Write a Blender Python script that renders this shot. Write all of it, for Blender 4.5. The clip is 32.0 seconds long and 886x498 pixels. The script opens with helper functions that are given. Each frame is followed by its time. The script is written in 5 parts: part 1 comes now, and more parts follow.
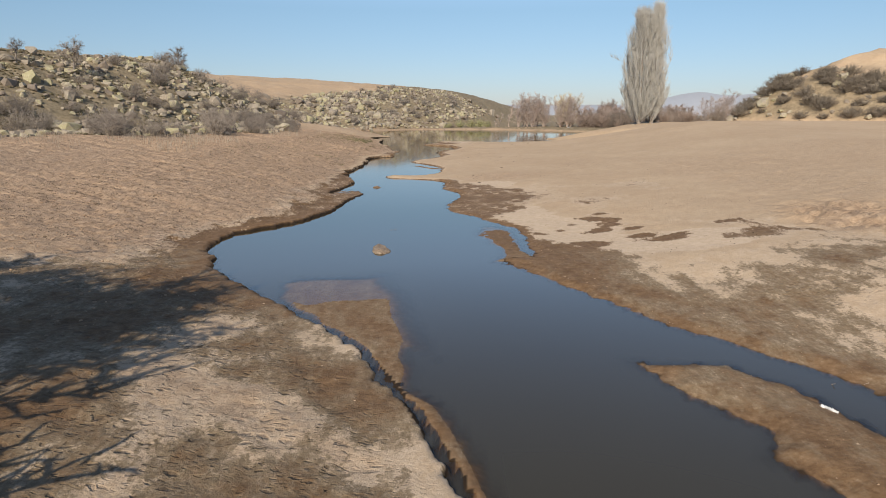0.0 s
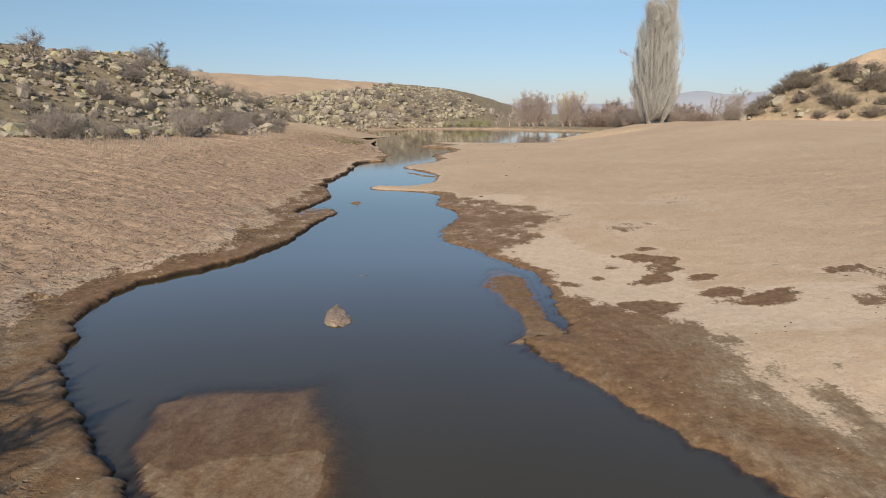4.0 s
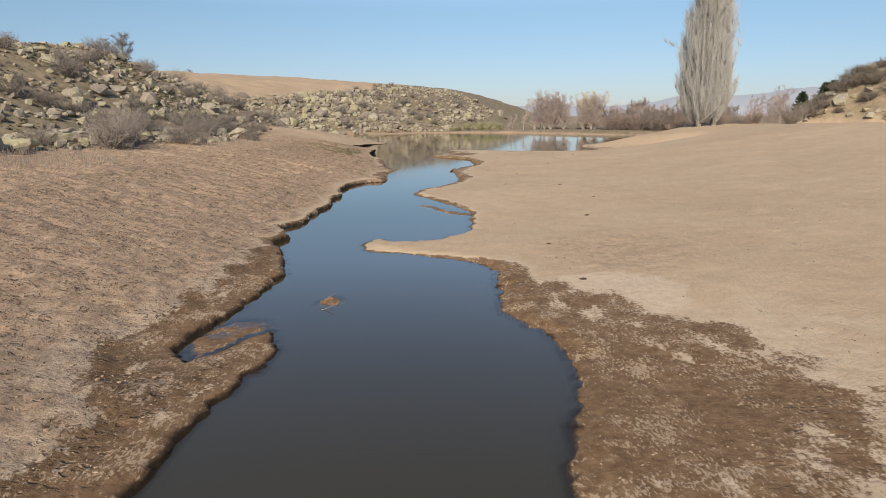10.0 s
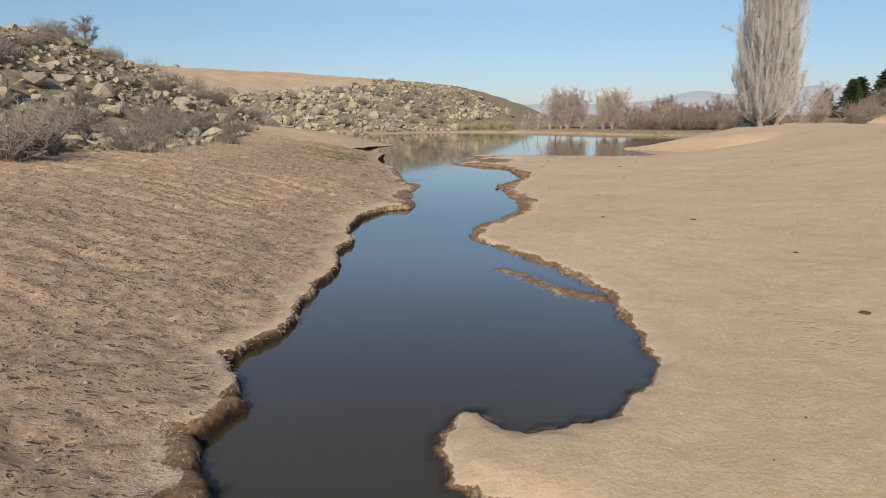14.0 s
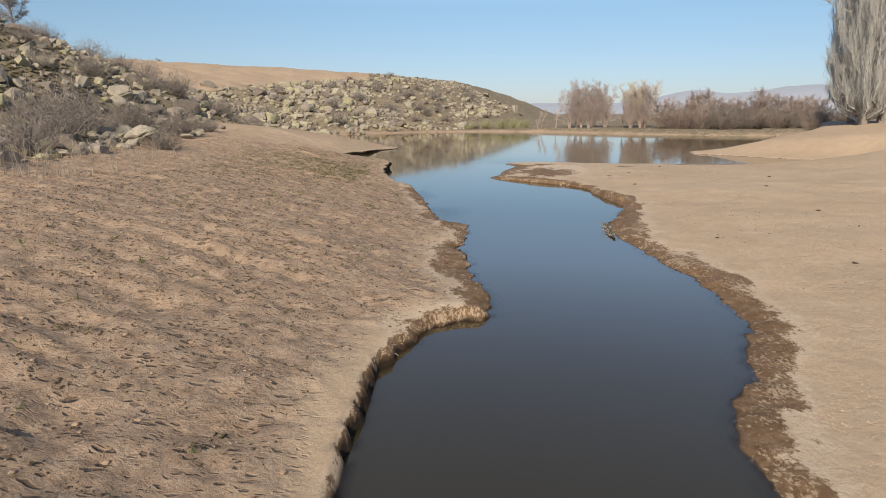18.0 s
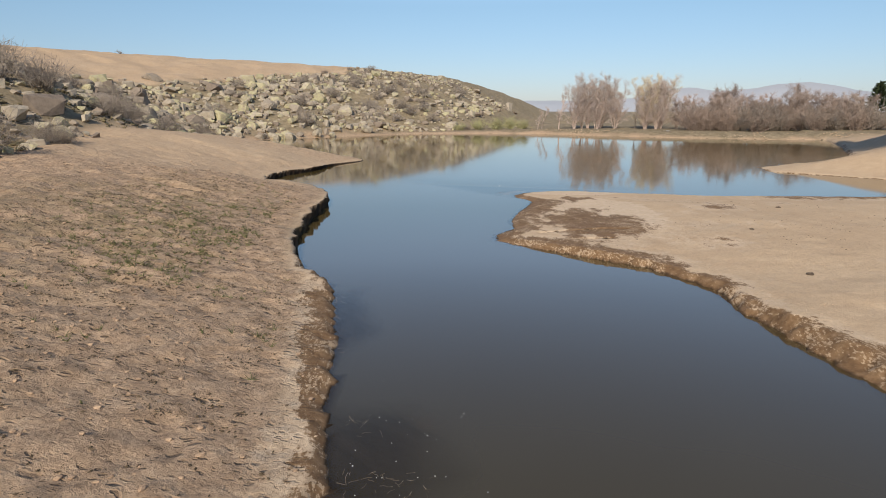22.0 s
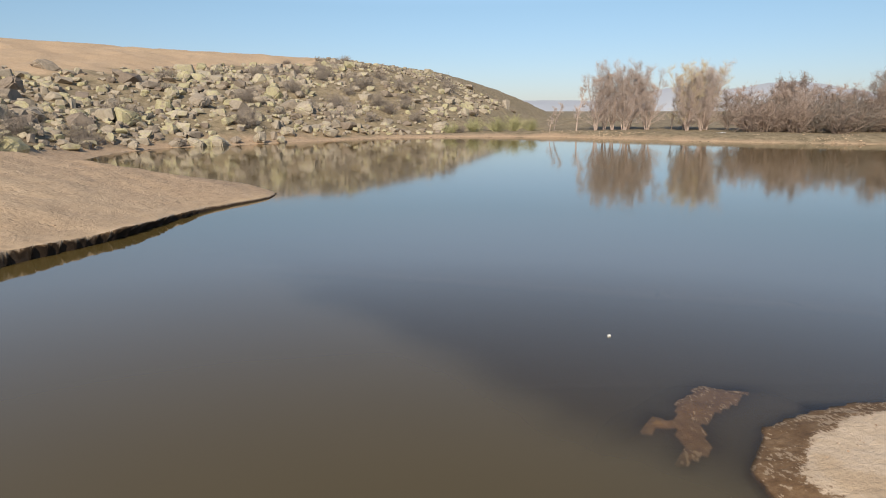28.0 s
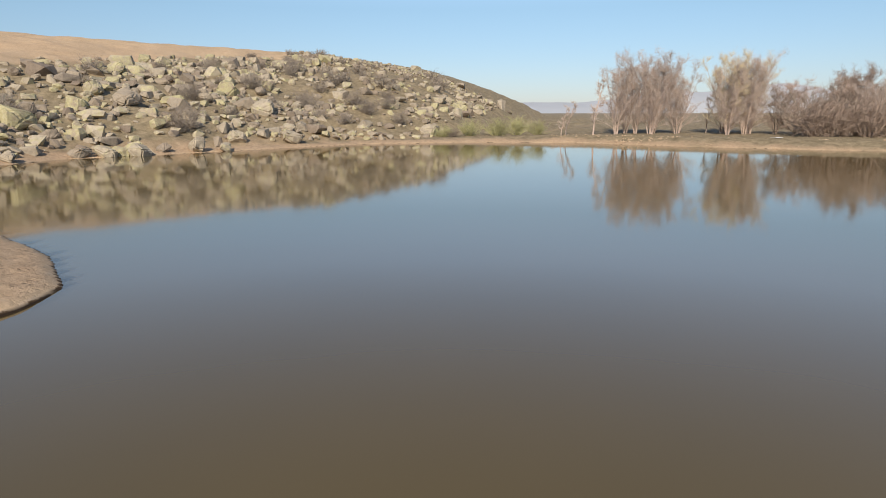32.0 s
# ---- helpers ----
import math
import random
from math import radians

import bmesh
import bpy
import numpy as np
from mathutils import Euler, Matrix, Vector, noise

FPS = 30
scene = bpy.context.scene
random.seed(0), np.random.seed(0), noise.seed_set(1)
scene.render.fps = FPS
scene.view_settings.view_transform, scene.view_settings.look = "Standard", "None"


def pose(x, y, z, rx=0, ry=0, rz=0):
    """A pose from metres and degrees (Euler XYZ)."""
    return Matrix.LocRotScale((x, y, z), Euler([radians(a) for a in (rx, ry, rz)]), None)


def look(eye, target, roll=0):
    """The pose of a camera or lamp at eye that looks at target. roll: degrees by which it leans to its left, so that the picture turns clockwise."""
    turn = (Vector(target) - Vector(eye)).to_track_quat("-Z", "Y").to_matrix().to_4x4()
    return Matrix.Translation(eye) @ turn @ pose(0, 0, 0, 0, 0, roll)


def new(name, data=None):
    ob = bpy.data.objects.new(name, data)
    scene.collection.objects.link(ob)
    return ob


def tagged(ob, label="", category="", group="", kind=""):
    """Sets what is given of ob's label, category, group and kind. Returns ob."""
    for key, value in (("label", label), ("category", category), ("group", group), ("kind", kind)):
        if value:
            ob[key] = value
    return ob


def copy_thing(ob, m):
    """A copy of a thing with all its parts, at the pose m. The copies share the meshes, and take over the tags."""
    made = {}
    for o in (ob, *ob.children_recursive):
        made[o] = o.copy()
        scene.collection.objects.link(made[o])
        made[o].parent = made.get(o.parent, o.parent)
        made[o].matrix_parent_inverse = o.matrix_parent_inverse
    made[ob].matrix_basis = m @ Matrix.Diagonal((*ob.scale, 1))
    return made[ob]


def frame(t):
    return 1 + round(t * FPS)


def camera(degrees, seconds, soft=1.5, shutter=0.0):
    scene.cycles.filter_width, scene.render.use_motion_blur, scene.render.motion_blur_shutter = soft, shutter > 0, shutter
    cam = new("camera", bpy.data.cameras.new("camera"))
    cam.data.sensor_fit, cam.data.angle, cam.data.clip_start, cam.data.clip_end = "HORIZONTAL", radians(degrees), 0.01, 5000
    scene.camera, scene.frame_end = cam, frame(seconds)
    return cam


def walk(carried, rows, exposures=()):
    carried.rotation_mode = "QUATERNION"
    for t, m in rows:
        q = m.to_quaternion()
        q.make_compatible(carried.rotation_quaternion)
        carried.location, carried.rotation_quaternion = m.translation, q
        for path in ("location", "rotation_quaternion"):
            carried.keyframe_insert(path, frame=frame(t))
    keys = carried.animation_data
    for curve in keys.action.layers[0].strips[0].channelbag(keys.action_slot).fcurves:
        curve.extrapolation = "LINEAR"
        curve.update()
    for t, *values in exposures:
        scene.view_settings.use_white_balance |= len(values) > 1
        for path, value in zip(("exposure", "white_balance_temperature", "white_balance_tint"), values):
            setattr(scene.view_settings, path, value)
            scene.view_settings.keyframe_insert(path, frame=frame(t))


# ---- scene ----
cam = camera(70.0, 32.0, soft=1.0)
PATH = [
    (0, (4.979, 8.954, 4.515), (4.929, 10.909, 4.098), 0.1),
    (0.5, (4.977, 9.455, 4.536), (4.928, 11.41, 4.117), 0.1),
    (1, (5.023, 10.126, 4.537), (4.974, 12.081, 4.118), 0.1),
    (1.5, (5.094, 10.776, 4.54), (5.043, 12.731, 4.12), 0.1),
    (2, (5.086, 11.719, 4.544), (5.036, 13.673, 4.123), 0.1),
    (2.5, (5.101, 12.693, 4.556), (5.051, 14.647, 4.134), 0.1),
    (3, (5.109, 13.788, 4.553), (5.059, 15.743, 4.133), 0.1),
    (3.5, (5.061, 14.927, 4.577), (5.014, 16.882, 4.156), 0.1),
    (5.5, (5.051, 20.463, 4.439), (5.001, 22.418, 4.022), 0.1),
    (6, (5.023, 21.817, 4.456), (4.975, 23.773, 4.04), 0.1),
    (6.5, (5.063, 23.254, 4.442), (5.012, 25.209, 4.027), 0.1),
    (7, (5.063, 24.749, 4.426), (5.012, 26.705, 4.01), 0.1),
    (7.5, (4.905, 26.557, 4.401), (4.853, 28.513, 3.986), 0.1),
    (8, (4.602, 28.121, 4.377), (4.552, 30.077, 3.964), 0.1),
    (8.5, (4.17, 29.614, 4.367), (4.121, 31.57, 3.954), 0.0),
    (9, (3.703, 31.065, 4.389), (3.656, 33.022, 3.977), -0.0),
    (9.5, (3.371, 32.186, 4.438), (3.319, 34.142, 4.027), -0.1),
    (10, (2.957, 33.645, 4.454), (2.906, 35.601, 4.041), -0.1),
    (10.5, (2.619, 35.318, 4.451), (2.569, 37.274, 4.038), -0.1),
    (11, (2.291, 36.874, 4.447), (2.242, 38.83, 4.032), -0.1),
    (11.5, (1.876, 38.635, 4.453), (1.827, 40.591, 4.039), -0.1),
    (12, (1.42, 40.484, 4.427), (1.375, 42.44, 4.012), -0.0),
    (12.5, (1.015, 42.281, 4.401), (0.97, 44.237, 3.988), -0.1),
    (13, (0.655, 43.989, 4.389), (0.611, 45.945, 3.975), -0.1),
    (13.5, (0.209, 45.877, 4.37), (0.168, 47.833, 3.955), -0.0),
    (14, (-0.195, 47.664, 4.36), (-0.232, 49.619, 3.942), -0.0),
    (14.5, (-0.551, 49.585, 4.33), (-0.588, 51.541, 3.913), -0.0),
    (16.5, (-2.327, 58.56, 3.923), (-2.349, 60.517, 3.51), -0.0),
    (17, (-2.617, 60.667, 3.898), (-2.638, 62.623, 3.483), -0.0),
    (17.5, (-2.842, 62.903, 3.886), (-2.862, 64.859, 3.469), 0.0),
    (18, (-2.98, 64.945, 3.913), (-3.001, 66.9, 3.493), 0.0),
    (18.5, (-3.044, 67.04, 3.938), (-3.07, 68.995, 3.515), 0.1),
    (19, (-2.971, 69.166, 3.965), (-2.981, 71.12, 3.539), 0.1),
    (19.5, (-2.843, 71.686, 3.997), (-2.848, 73.64, 3.57), 0.1),
    (20, (-2.791, 74.191, 4.042), (-2.789, 76.145, 3.615), 0.1),
    (20.5, (-2.65, 76.889, 4.071), (-2.645, 78.842, 3.644), 0.1),
    (21, (-2.501, 79.258, 4.079), (-2.496, 81.212, 3.652), 0.1),
    (21.5, (-2.419, 81.442, 4.117), (-2.412, 83.395, 3.69), 0.0),
    (22, (-2.325, 83.424, 4.163), (-2.316, 85.377, 3.735), 0.1),
    (22.5, (-2.199, 85.61, 4.175), (-2.189, 87.564, 3.746), 0.1),
    (23, (-2.111, 87.854, 4.172), (-2.099, 89.807, 3.742), 0.1),
    (23.5, (-1.988, 90.283, 4.152), (-1.977, 92.236, 3.722), -0.0),
    (24, (-1.884, 92.665, 4.106), (-1.869, 94.618, 3.675), -0.0),
    (24.5, (-1.758, 95.024, 4.058), (-1.744, 96.977, 3.627), -0.1),
    (25, (-1.652, 97.181, 4.036), (-1.637, 99.134, 3.604), -0.1),
    (25.5, (-1.777, 98.693, 4.044), (-1.758, 100.646, 3.612), -0.1),
    (27.5, (-2.03, 107.137, 3.714), (-1.991, 109.09, 3.286), -0.0),
    (28, (-1.975, 109.039, 3.706), (-1.932, 110.992, 3.279), -0.1),
    (28.5, (-1.987, 111.124, 3.677), (-1.94, 113.077, 3.25), -0.1),
    (29, (-1.92, 113.21, 3.649), (-1.869, 115.163, 3.223), -0.1),
    (29.5, (-1.917, 115.282, 3.628), (-1.862, 117.235, 3.202), -0.1),
    (30, (-1.85, 117.403, 3.599), (-1.792, 119.357, 3.175), -0.1),
    (30.5, (-1.848, 119.385, 3.552), (-1.784, 121.339, 3.128), -0.1),
    (31, (-1.816, 121.47, 3.508), (-1.747, 123.424, 3.085), -0.1),
    (31.5, (-1.801, 123.396, 3.465), (-1.728, 125.35, 3.043), -0.1),
    (32, (-1.772, 125.461, 3.447), (-1.693, 127.415, 3.026), -0.1),
]
walk(cam, [(t, look(eye, target, roll)) for t, eye, target, roll in PATH],
     exposures=((0, 0.0, 6700, 10), (14, 0.0, 6650, 10), (20, 0.03, 6650, 10), (26, 0.09, 6750, 10), (32, 0.14, 6850, 10)))


# ---- light ----
SUN_AZ, SUN_EL = radians(-168.0), radians(34.0)   # clockwise from +y
sun_way = Vector((math.sin(SUN_AZ) * math.cos(SUN_EL), math.cos(SUN_AZ) * math.cos(SUN_EL), math.sin(SUN_EL)))
world = bpy.data.worlds.new("world")
scene.world = world
world.use_nodes = True
wn = world.node_tree
sky = wn.nodes.new("ShaderNodeTexSky")
sky.sky_type, sky.sun_disc = "NISHITA", False
sky.sun_elevation, sky.sun_rotation = SUN_EL, SUN_AZ
sky.altitude, sky.air_density, sky.dust_density, sky.ozone_density = 0.0, 1.0, 0.15, 2.0
tint_at = wn.nodes.new("ShaderNodeSeparateXYZ")
wn.links.new(wn.nodes.new("ShaderNodeTexCoord").outputs["Generated"], tint_at.inputs[0])
tint = wn.nodes.new("ShaderNodeValToRGB")
TINTS = ((0.0, (0.39, 0.44, 0.635, 1)), (0.06, (0.475, 0.53, 0.67, 1)), (0.15, (0.585, 0.655, 0.715, 1)), (0.23, (0.97, 0.98, 1.01, 1)), (0.45, (0.88, 0.87, 0.89, 1)))
while len(tint.color_ramp.elements) < len(TINTS):
    tint.color_ramp.elements.new(0.5)
for stop, (at, shade) in zip(tint.color_ramp.elements, TINTS):
    stop.position, stop.color = at, shade
wn.links.new(tint_at.outputs["Z"], tint.inputs["Fac"])
tinted = wn.nodes.new("ShaderNodeMix")
tinted.data_type, tinted.blend_type = "RGBA", "MULTIPLY"
tinted.inputs["Factor"].default_value = 1.0
wn.links.new(sky.outputs["Color"], tinted.inputs["A"])
wn.links.new(tint.outputs["Color"], tinted.inputs["B"])
wn.links.new(tinted.outputs["Result"], wn.nodes["Background"].inputs["Color"])
wn.nodes["Background"].inputs["Strength"].default_value = 0.14
sun_data = bpy.data.lights.new("sun", "SUN")
sun_data.energy, sun_data.angle, sun_data.color = 4.75, radians(0.5), (1.0, 0.925, 0.80)
sun = new("sun", sun_data)
sun.matrix_world = look(Vector((0, 0, 60)) + sun_way * 10, (0, 0, 60))


# ---- materials ----
def ramp(nt, stops, fac):
    n = nt.nodes.new("ShaderNodeValToRGB")
    e = n.color_ramp.elements
    while len(e) < len(stops):
        e.new(0.5)
    for el, (p, c) in zip(e, stops):
        el.position, el.color = p, (*c, 1) if len(c) == 3 else c
    nt.links.new(fac, n.inputs["Fac"])
    return n.outputs["Color"]


def grey(*stops):
    return [(p, (v, v, v)) for p, v in stops]


def noise_tex(nt, vec, scale, detail=4, rough=0.55, distort=0.0):
    n = nt.nodes.new("ShaderNodeTexNoise")
    n.inputs["Scale"].default_value, n.inputs["Detail"].default_value = scale, detail
    n.inputs["Roughness"].default_value, n.inputs["Distortion"].default_value = rough, distort
    if vec is not None:
        nt.links.new(vec, n.inputs["Vector"])
    return n.outputs["Fac"]


def mix(nt, fac, a, b, blend="MIX"):
    n = nt.nodes.new("ShaderNodeMix")
    n.data_type, n.blend_type = "RGBA", blend
    for sock, v in ((n.inputs["Factor"], fac), (n.inputs["A"], a), (n.inputs["B"], b)):
        if isinstance(v, (int, float)):
            sock.default_value = v if sock.type == "VALUE" else (v, v, v, 1)
        elif isinstance(v, tuple):
            sock.default_value = (*v, 1)
        else:
            nt.links.new(v, sock)
    return n.outputs["Result"]


def calc(nt, op, a, b=0.0, clamp=False):
    n = nt.nodes.new("ShaderNodeMath")
    n.operation, n.use_clamp = op, clamp
    for sock, v in zip(n.inputs, (a, b)):
        if isinstance(v, (int, float)):
            sock.default_value = v
        else:
            nt.links.new(v, sock)
    return n.outputs[0]


def attr(nt, name):
    n = nt.nodes.new("ShaderNodeAttribute")
    n.attribute_name = name
    return n.outputs["Fac"]


def material(name, rough=0.9, spec=0.3):
    m = bpy.data.materials.new(name)
    m.use_nodes = True
    nt = m.node_tree
    bs = nt.nodes["Principled BSDF"]
    bs.inputs["Roughness"].default_value = rough
    bs.inputs["Specular IOR Level"].default_value = spec
    return m, nt, bs


def bump(nt, bs, height, strength, dist):
    b = nt.nodes.new("ShaderNodeBump")
    b.inputs["Strength"].default_value, b.inputs["Distance"].default_value = strength, dist
    nt.links.new(height, b.inputs["Height"])
    nt.links.new(b.outputs["Normal"], bs.inputs["Normal"])


def where(nt):
    return nt.nodes.new("ShaderNodeNewGeometry").outputs["Position"]


def ground_material():
    m, nt, bs = material("dry_mud")
    p = where(nt)
    big, mid, fine = noise_tex(nt, p, 0.12, 5), noise_tex(nt, p, 1.3, 6, 0.65), noise_tex(nt, p, 14, 6, 0.7)
    dry = ramp(nt, [(0.3, (0.435, 0.302, 0.187)), (0.5, (0.50, 0.358, 0.227)), (0.7, (0.565, 0.418, 0.275))], mix(nt, 0.5, big, mid))
    dry = mix(nt, 0.5, dry, ramp(nt, grey((0.25, 0.6), (0.5, 1.0), (0.75, 1.2)), fine), "MULTIPLY")
    rough_soil = ramp(nt, [(0.32, (0.24, 0.158, 0.10)), (0.5, (0.42, 0.285, 0.182)), (0.68, (0.53, 0.372, 0.246))], noise_tex(nt, p, 3.2, 8, 0.72))
    col = mix(nt, attr(nt, "rough"), dry, rough_soil)
    # wet mud: ragged edge to the dry crust, drawn out along the shore
    turn = nt.nodes.new("ShaderNodeMapping")
    turn.inputs["Scale"].default_value, turn.inputs["Rotation"].default_value = (1.7, 0.8, 1.0), (0, 0, 0.5)
    nt.links.new(p, turn.inputs["Vector"])
    streak = turn.outputs["Vector"]
    w = calc(nt, "ADD", attr(nt, "wet"), calc(nt, "MULTIPLY", calc(nt, "SUBTRACT", noise_tex(nt, streak, 1.25, 9, 0.66), 0.5), 1.3))
    w = calc(nt, "ADD", w, calc(nt, "MULTIPLY", calc(nt, "SUBTRACT", noise_tex(nt, p, 12, 7, 0.72), 0.5), 0.8))
    # salty crust where the damp has just dried
    pale = calc(nt, "MULTIPLY", ramp(nt, grey((0.12, 0.0), (0.4, 1.0)), w), ramp(nt, grey((0.35, 0.25), (0.6, 0.75)), noise_tex(nt, p, 0.8, 6, 0.6)))
    patchy = calc(nt, "ADD", attr(nt, "crust"), calc(nt, "MULTIPLY", calc(nt, "SUBTRACT", noise_tex(nt, p, 1.6, 8, 0.65), 0.5), 1.2))
    pale = calc(nt, "MAXIMUM", pale, ramp(nt, grey((0.42, 0.0), (0.56, 0.85)), patchy))
    col = mix(nt, pale, col, ramp(nt, [(0.35, (0.51, 0.375, 0.252)), (0.6, (0.615, 0.475, 0.34))], noise_tex(nt, p, 5, 8, 0.7)))
    wet = ramp(nt, grey((0.45, 0.0), (0.55, 1.0)), w)
    mud = ramp(nt, [(0.3, (0.115, 0.065, 0.033)), (0.5, (0.19, 0.112, 0.058)), (0.63, (0.25, 0.155, 0.084)), (0.74, (0.36, 0.26, 0.17))], noise_tex(nt, p, 5, 10, 0.7))
    damp = ramp(nt, [(0.32, (0.17, 0.12, 0.07)), (0.5, (0.27, 0.197, 0.122)), (0.66, (0.40, 0.30, 0.20))], noise_tex(nt, streak, 6, 10, 0.74))
    place = nt.nodes.new("ShaderNodeSeparateXYZ")
    nt.links.new(p, place.inputs[0])
    northward = calc(nt, "DIVIDE", calc(nt, "SUBTRACT", place.outputs["Y"], 27.0), 3.0, True)
    mud = mix(nt, calc(nt, "MAXIMUM", northward, ramp(nt, grey((0.58, 0.0), (0.95, 1.0)), w)), damp, mud)
    # curled flakes of dry crust strewn over the damp mud
    strewn = calc(nt, "ADD", noise_tex(nt, streak, 13, 6, 0.6), calc(nt, "MULTIPLY", calc(nt, "SUBTRACT", noise_tex(nt, p, 1.1, 7, 0.7), 0.5), 1.0))
    flakes = calc(nt, "MULTIPLY", ramp(nt, grey((0.575, 0.0), (0.62, 0.85)), strewn), calc(nt, "DIVIDE", calc(nt, "SUBTRACT", place.outputs["Y"], 35.0), 3.0, True))
    mud = mix(nt, flakes, mud, (0.43, 0.31, 0.20))
    col = mix(nt, wet, col, mud)
    # dark rim at waterline and cracks: saturated soil plus shade put into the colour
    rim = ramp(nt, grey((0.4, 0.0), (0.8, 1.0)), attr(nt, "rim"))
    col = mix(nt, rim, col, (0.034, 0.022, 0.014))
    # thin growth
    g = calc(nt, "MULTIPLY", attr(nt, "grass"), ramp(nt, grey((0.42, 0.0), (0.6, 1.0)), noise_tex(nt, p, 0.9, 9, 0.75)))
    grass = ramp(nt, [(0.35, (0.085, 0.075, 0.028)), (0.55, (0.17, 0.14, 0.06)), (0.7, (0.28, 0.21, 0.115))], noise_tex(nt, p, 5, 6, 0.7))
    col = mix(nt, g, col, grass)
    turf = ramp(nt, [(0.3, (0.11, 0.085, 0.05)), (0.5, (0.235, 0.182, 0.112)), (0.7, (0.36, 0.28, 0.18))], noise_tex(nt, p, 1.1, 9, 0.75))
    col = mix(nt, attr(nt, "turf"), col, turf)
    nt.links.new(col, bs.inputs["Base Color"])
    r = mix(nt, rim, mix(nt, wet, 0.95, 0.72), 0.97)
    nt.links.new(r, bs.inputs["Roughness"])
    nt.links.new(mix(nt, wet, 0.3, 0.12), bs.inputs["Specular IOR Level"])
    h = calc(nt, "ADD", calc(nt, "MULTIPLY", noise_tex(nt, p, 4, 8, 0.7), calc(nt, "ADD", attr(nt, "rough"), 0.25)), calc(nt, "MULTIPLY", fine, 0.16))
    # hoof prints pressed into the crust, in loose rows; their shade is painted in
    shifted = nt.nodes.new("ShaderNodeVectorMath")
    shifted.operation = "MULTIPLY_ADD"
    jitter = nt.nodes.new("ShaderNodeTexNoise")
    jitter.inputs["Scale"].default_value, jitter.inputs["Detail"].default_value = 4.0, 3
    nt.links.new(p, jitter.inputs["Vector"])
    nt.links.new(jitter.outputs["Color"], shifted.inputs[0])
    shifted.inputs[1].default_value = (0.22, 0.22, 0.0)
    nt.links.new(p, shifted.inputs[2])
    flat = nt.nodes.new("ShaderNodeMapping")
    flat.inputs["Scale"].default_value, flat.inputs["Rotation"].default_value = (0.62, 1.25, 0.0), (0, 0, 0.37)
    nt.links.new(shifted.outputs[0], flat.inputs["Vector"])
    holes = 0.0
    for scale, keep, deep in ((5.5, 0.5, 1.0), (10.5, 0.6, 0.95)):
        v = nt.nodes.new("ShaderNodeTexVoronoi")
        v.inputs["Scale"].default_value = scale
        nt.links.new(flat.outputs[0], v.inputs["Vector"])
        pick = nt.nodes.new("ShaderNodeSeparateXYZ")
        nt.links.new(v.outputs["Color"], pick.inputs[0])
        chosen = calc(nt, "LESS_THAN", pick.outputs["X"], keep)
        size = calc(nt, "MULTIPLY_ADD", pick.outputs["Y"], 0.22)
        size.node.inputs[2].default_value = 0.2
        hole = calc(nt, "SUBTRACT", 1.0, calc(nt, "DIVIDE", v.outputs["Distance"], size), True)
        hole = calc(nt, "MULTIPLY", ramp(nt, grey((0.0, 0.0), (0.45, 1.0)), hole), calc(nt, "MULTIPLY", chosen, deep))
        holes = calc(nt, "MAXIMUM", holes, hole)
    some = ramp(nt, grey((0.36, 0.2), (0.52, 1.0)), noise_tex(nt, p, 0.7, 5, 0.65))
    trod = calc(nt, "MULTIPLY", calc(nt, "MULTIPLY", holes, some), attr(nt, "trod"))
    # dark brown in the prints deepens their shadow by colour
    col = mix(nt, calc(nt, "MULTIPLY", trod, 0.62), col, (0.105, 0.066, 0.04))
    nt.links.new(col, bs.inputs["Base Color"])
    h = calc(nt, "SUBTRACT", h, calc(nt, "MULTIPLY", trod, 0.7))
    bump(nt, bs, h, 1.0, 0.1)
    return m


def water_material():
    m = bpy.data.materials.new("muddy_water")
    m.use_nodes = True
    nt = m.node_tree
    bs = nt.nodes["Principled BSDF"]
    p = where(nt)
    cloud = noise_tex(nt, p, 0.06, 4, 0.6)
    silt = mix(nt, attr(nt, "silt"), ramp(nt, [(0.3, (0.042, 0.033, 0.016)), (0.7, (0.053, 0.042, 0.021))], cloud), ramp(nt, [(0.3, (0.098, 0.068, 0.021)), (0.7, (0.118, 0.081, 0.027))], cloud))
    nt.links.new(silt, bs.inputs["Base Color"])
    bs.inputs["Roughness"].default_value, bs.inputs["IOR"].default_value = 0.06, 1.52
    h = noise_tex(nt, p, 1.6, 3, 0.5)
    bump(nt, bs, h, 0.025, 0.02)
    # turbid water hides the bed with depth
    tr = nt.nodes.new("ShaderNodeBsdfTransparent")
    tr.inputs["Color"].default_value = (0.94, 0.88, 0.78, 1)
    gl = nt.nodes.new("ShaderNodeBsdfGlossy")
    gl.inputs["Roughness"].default_value = 0.04
    facing = nt.nodes.new("ShaderNodeLayerWeight")
    facing.inputs["Blend"].default_value = 0.5
    gloss = calc(nt, "ADD", calc(nt, "MULTIPLY", calc(nt, "POWER", facing.outputs["Facing"], 5.0), 0.98), 0.02)
    clear = nt.nodes.new("ShaderNodeMixShader")
    nt.links.new(gloss, clear.inputs[0])
    nt.links.new(tr.outputs[0], clear.inputs[1])
    nt.links.new(gl.outputs[0], clear.inputs[2])
    both = nt.nodes.new("ShaderNodeMixShader")
    nt.links.new(attr(nt, "murk"), both.inputs[0])
    nt.links.new(clear.outputs[0], both.inputs[1])
    nt.links.new(bs.outputs[0], both.inputs[2])
    nt.links.new(both.outputs[0], nt.nodes["Material Output"].inputs["Surface"])
    return m


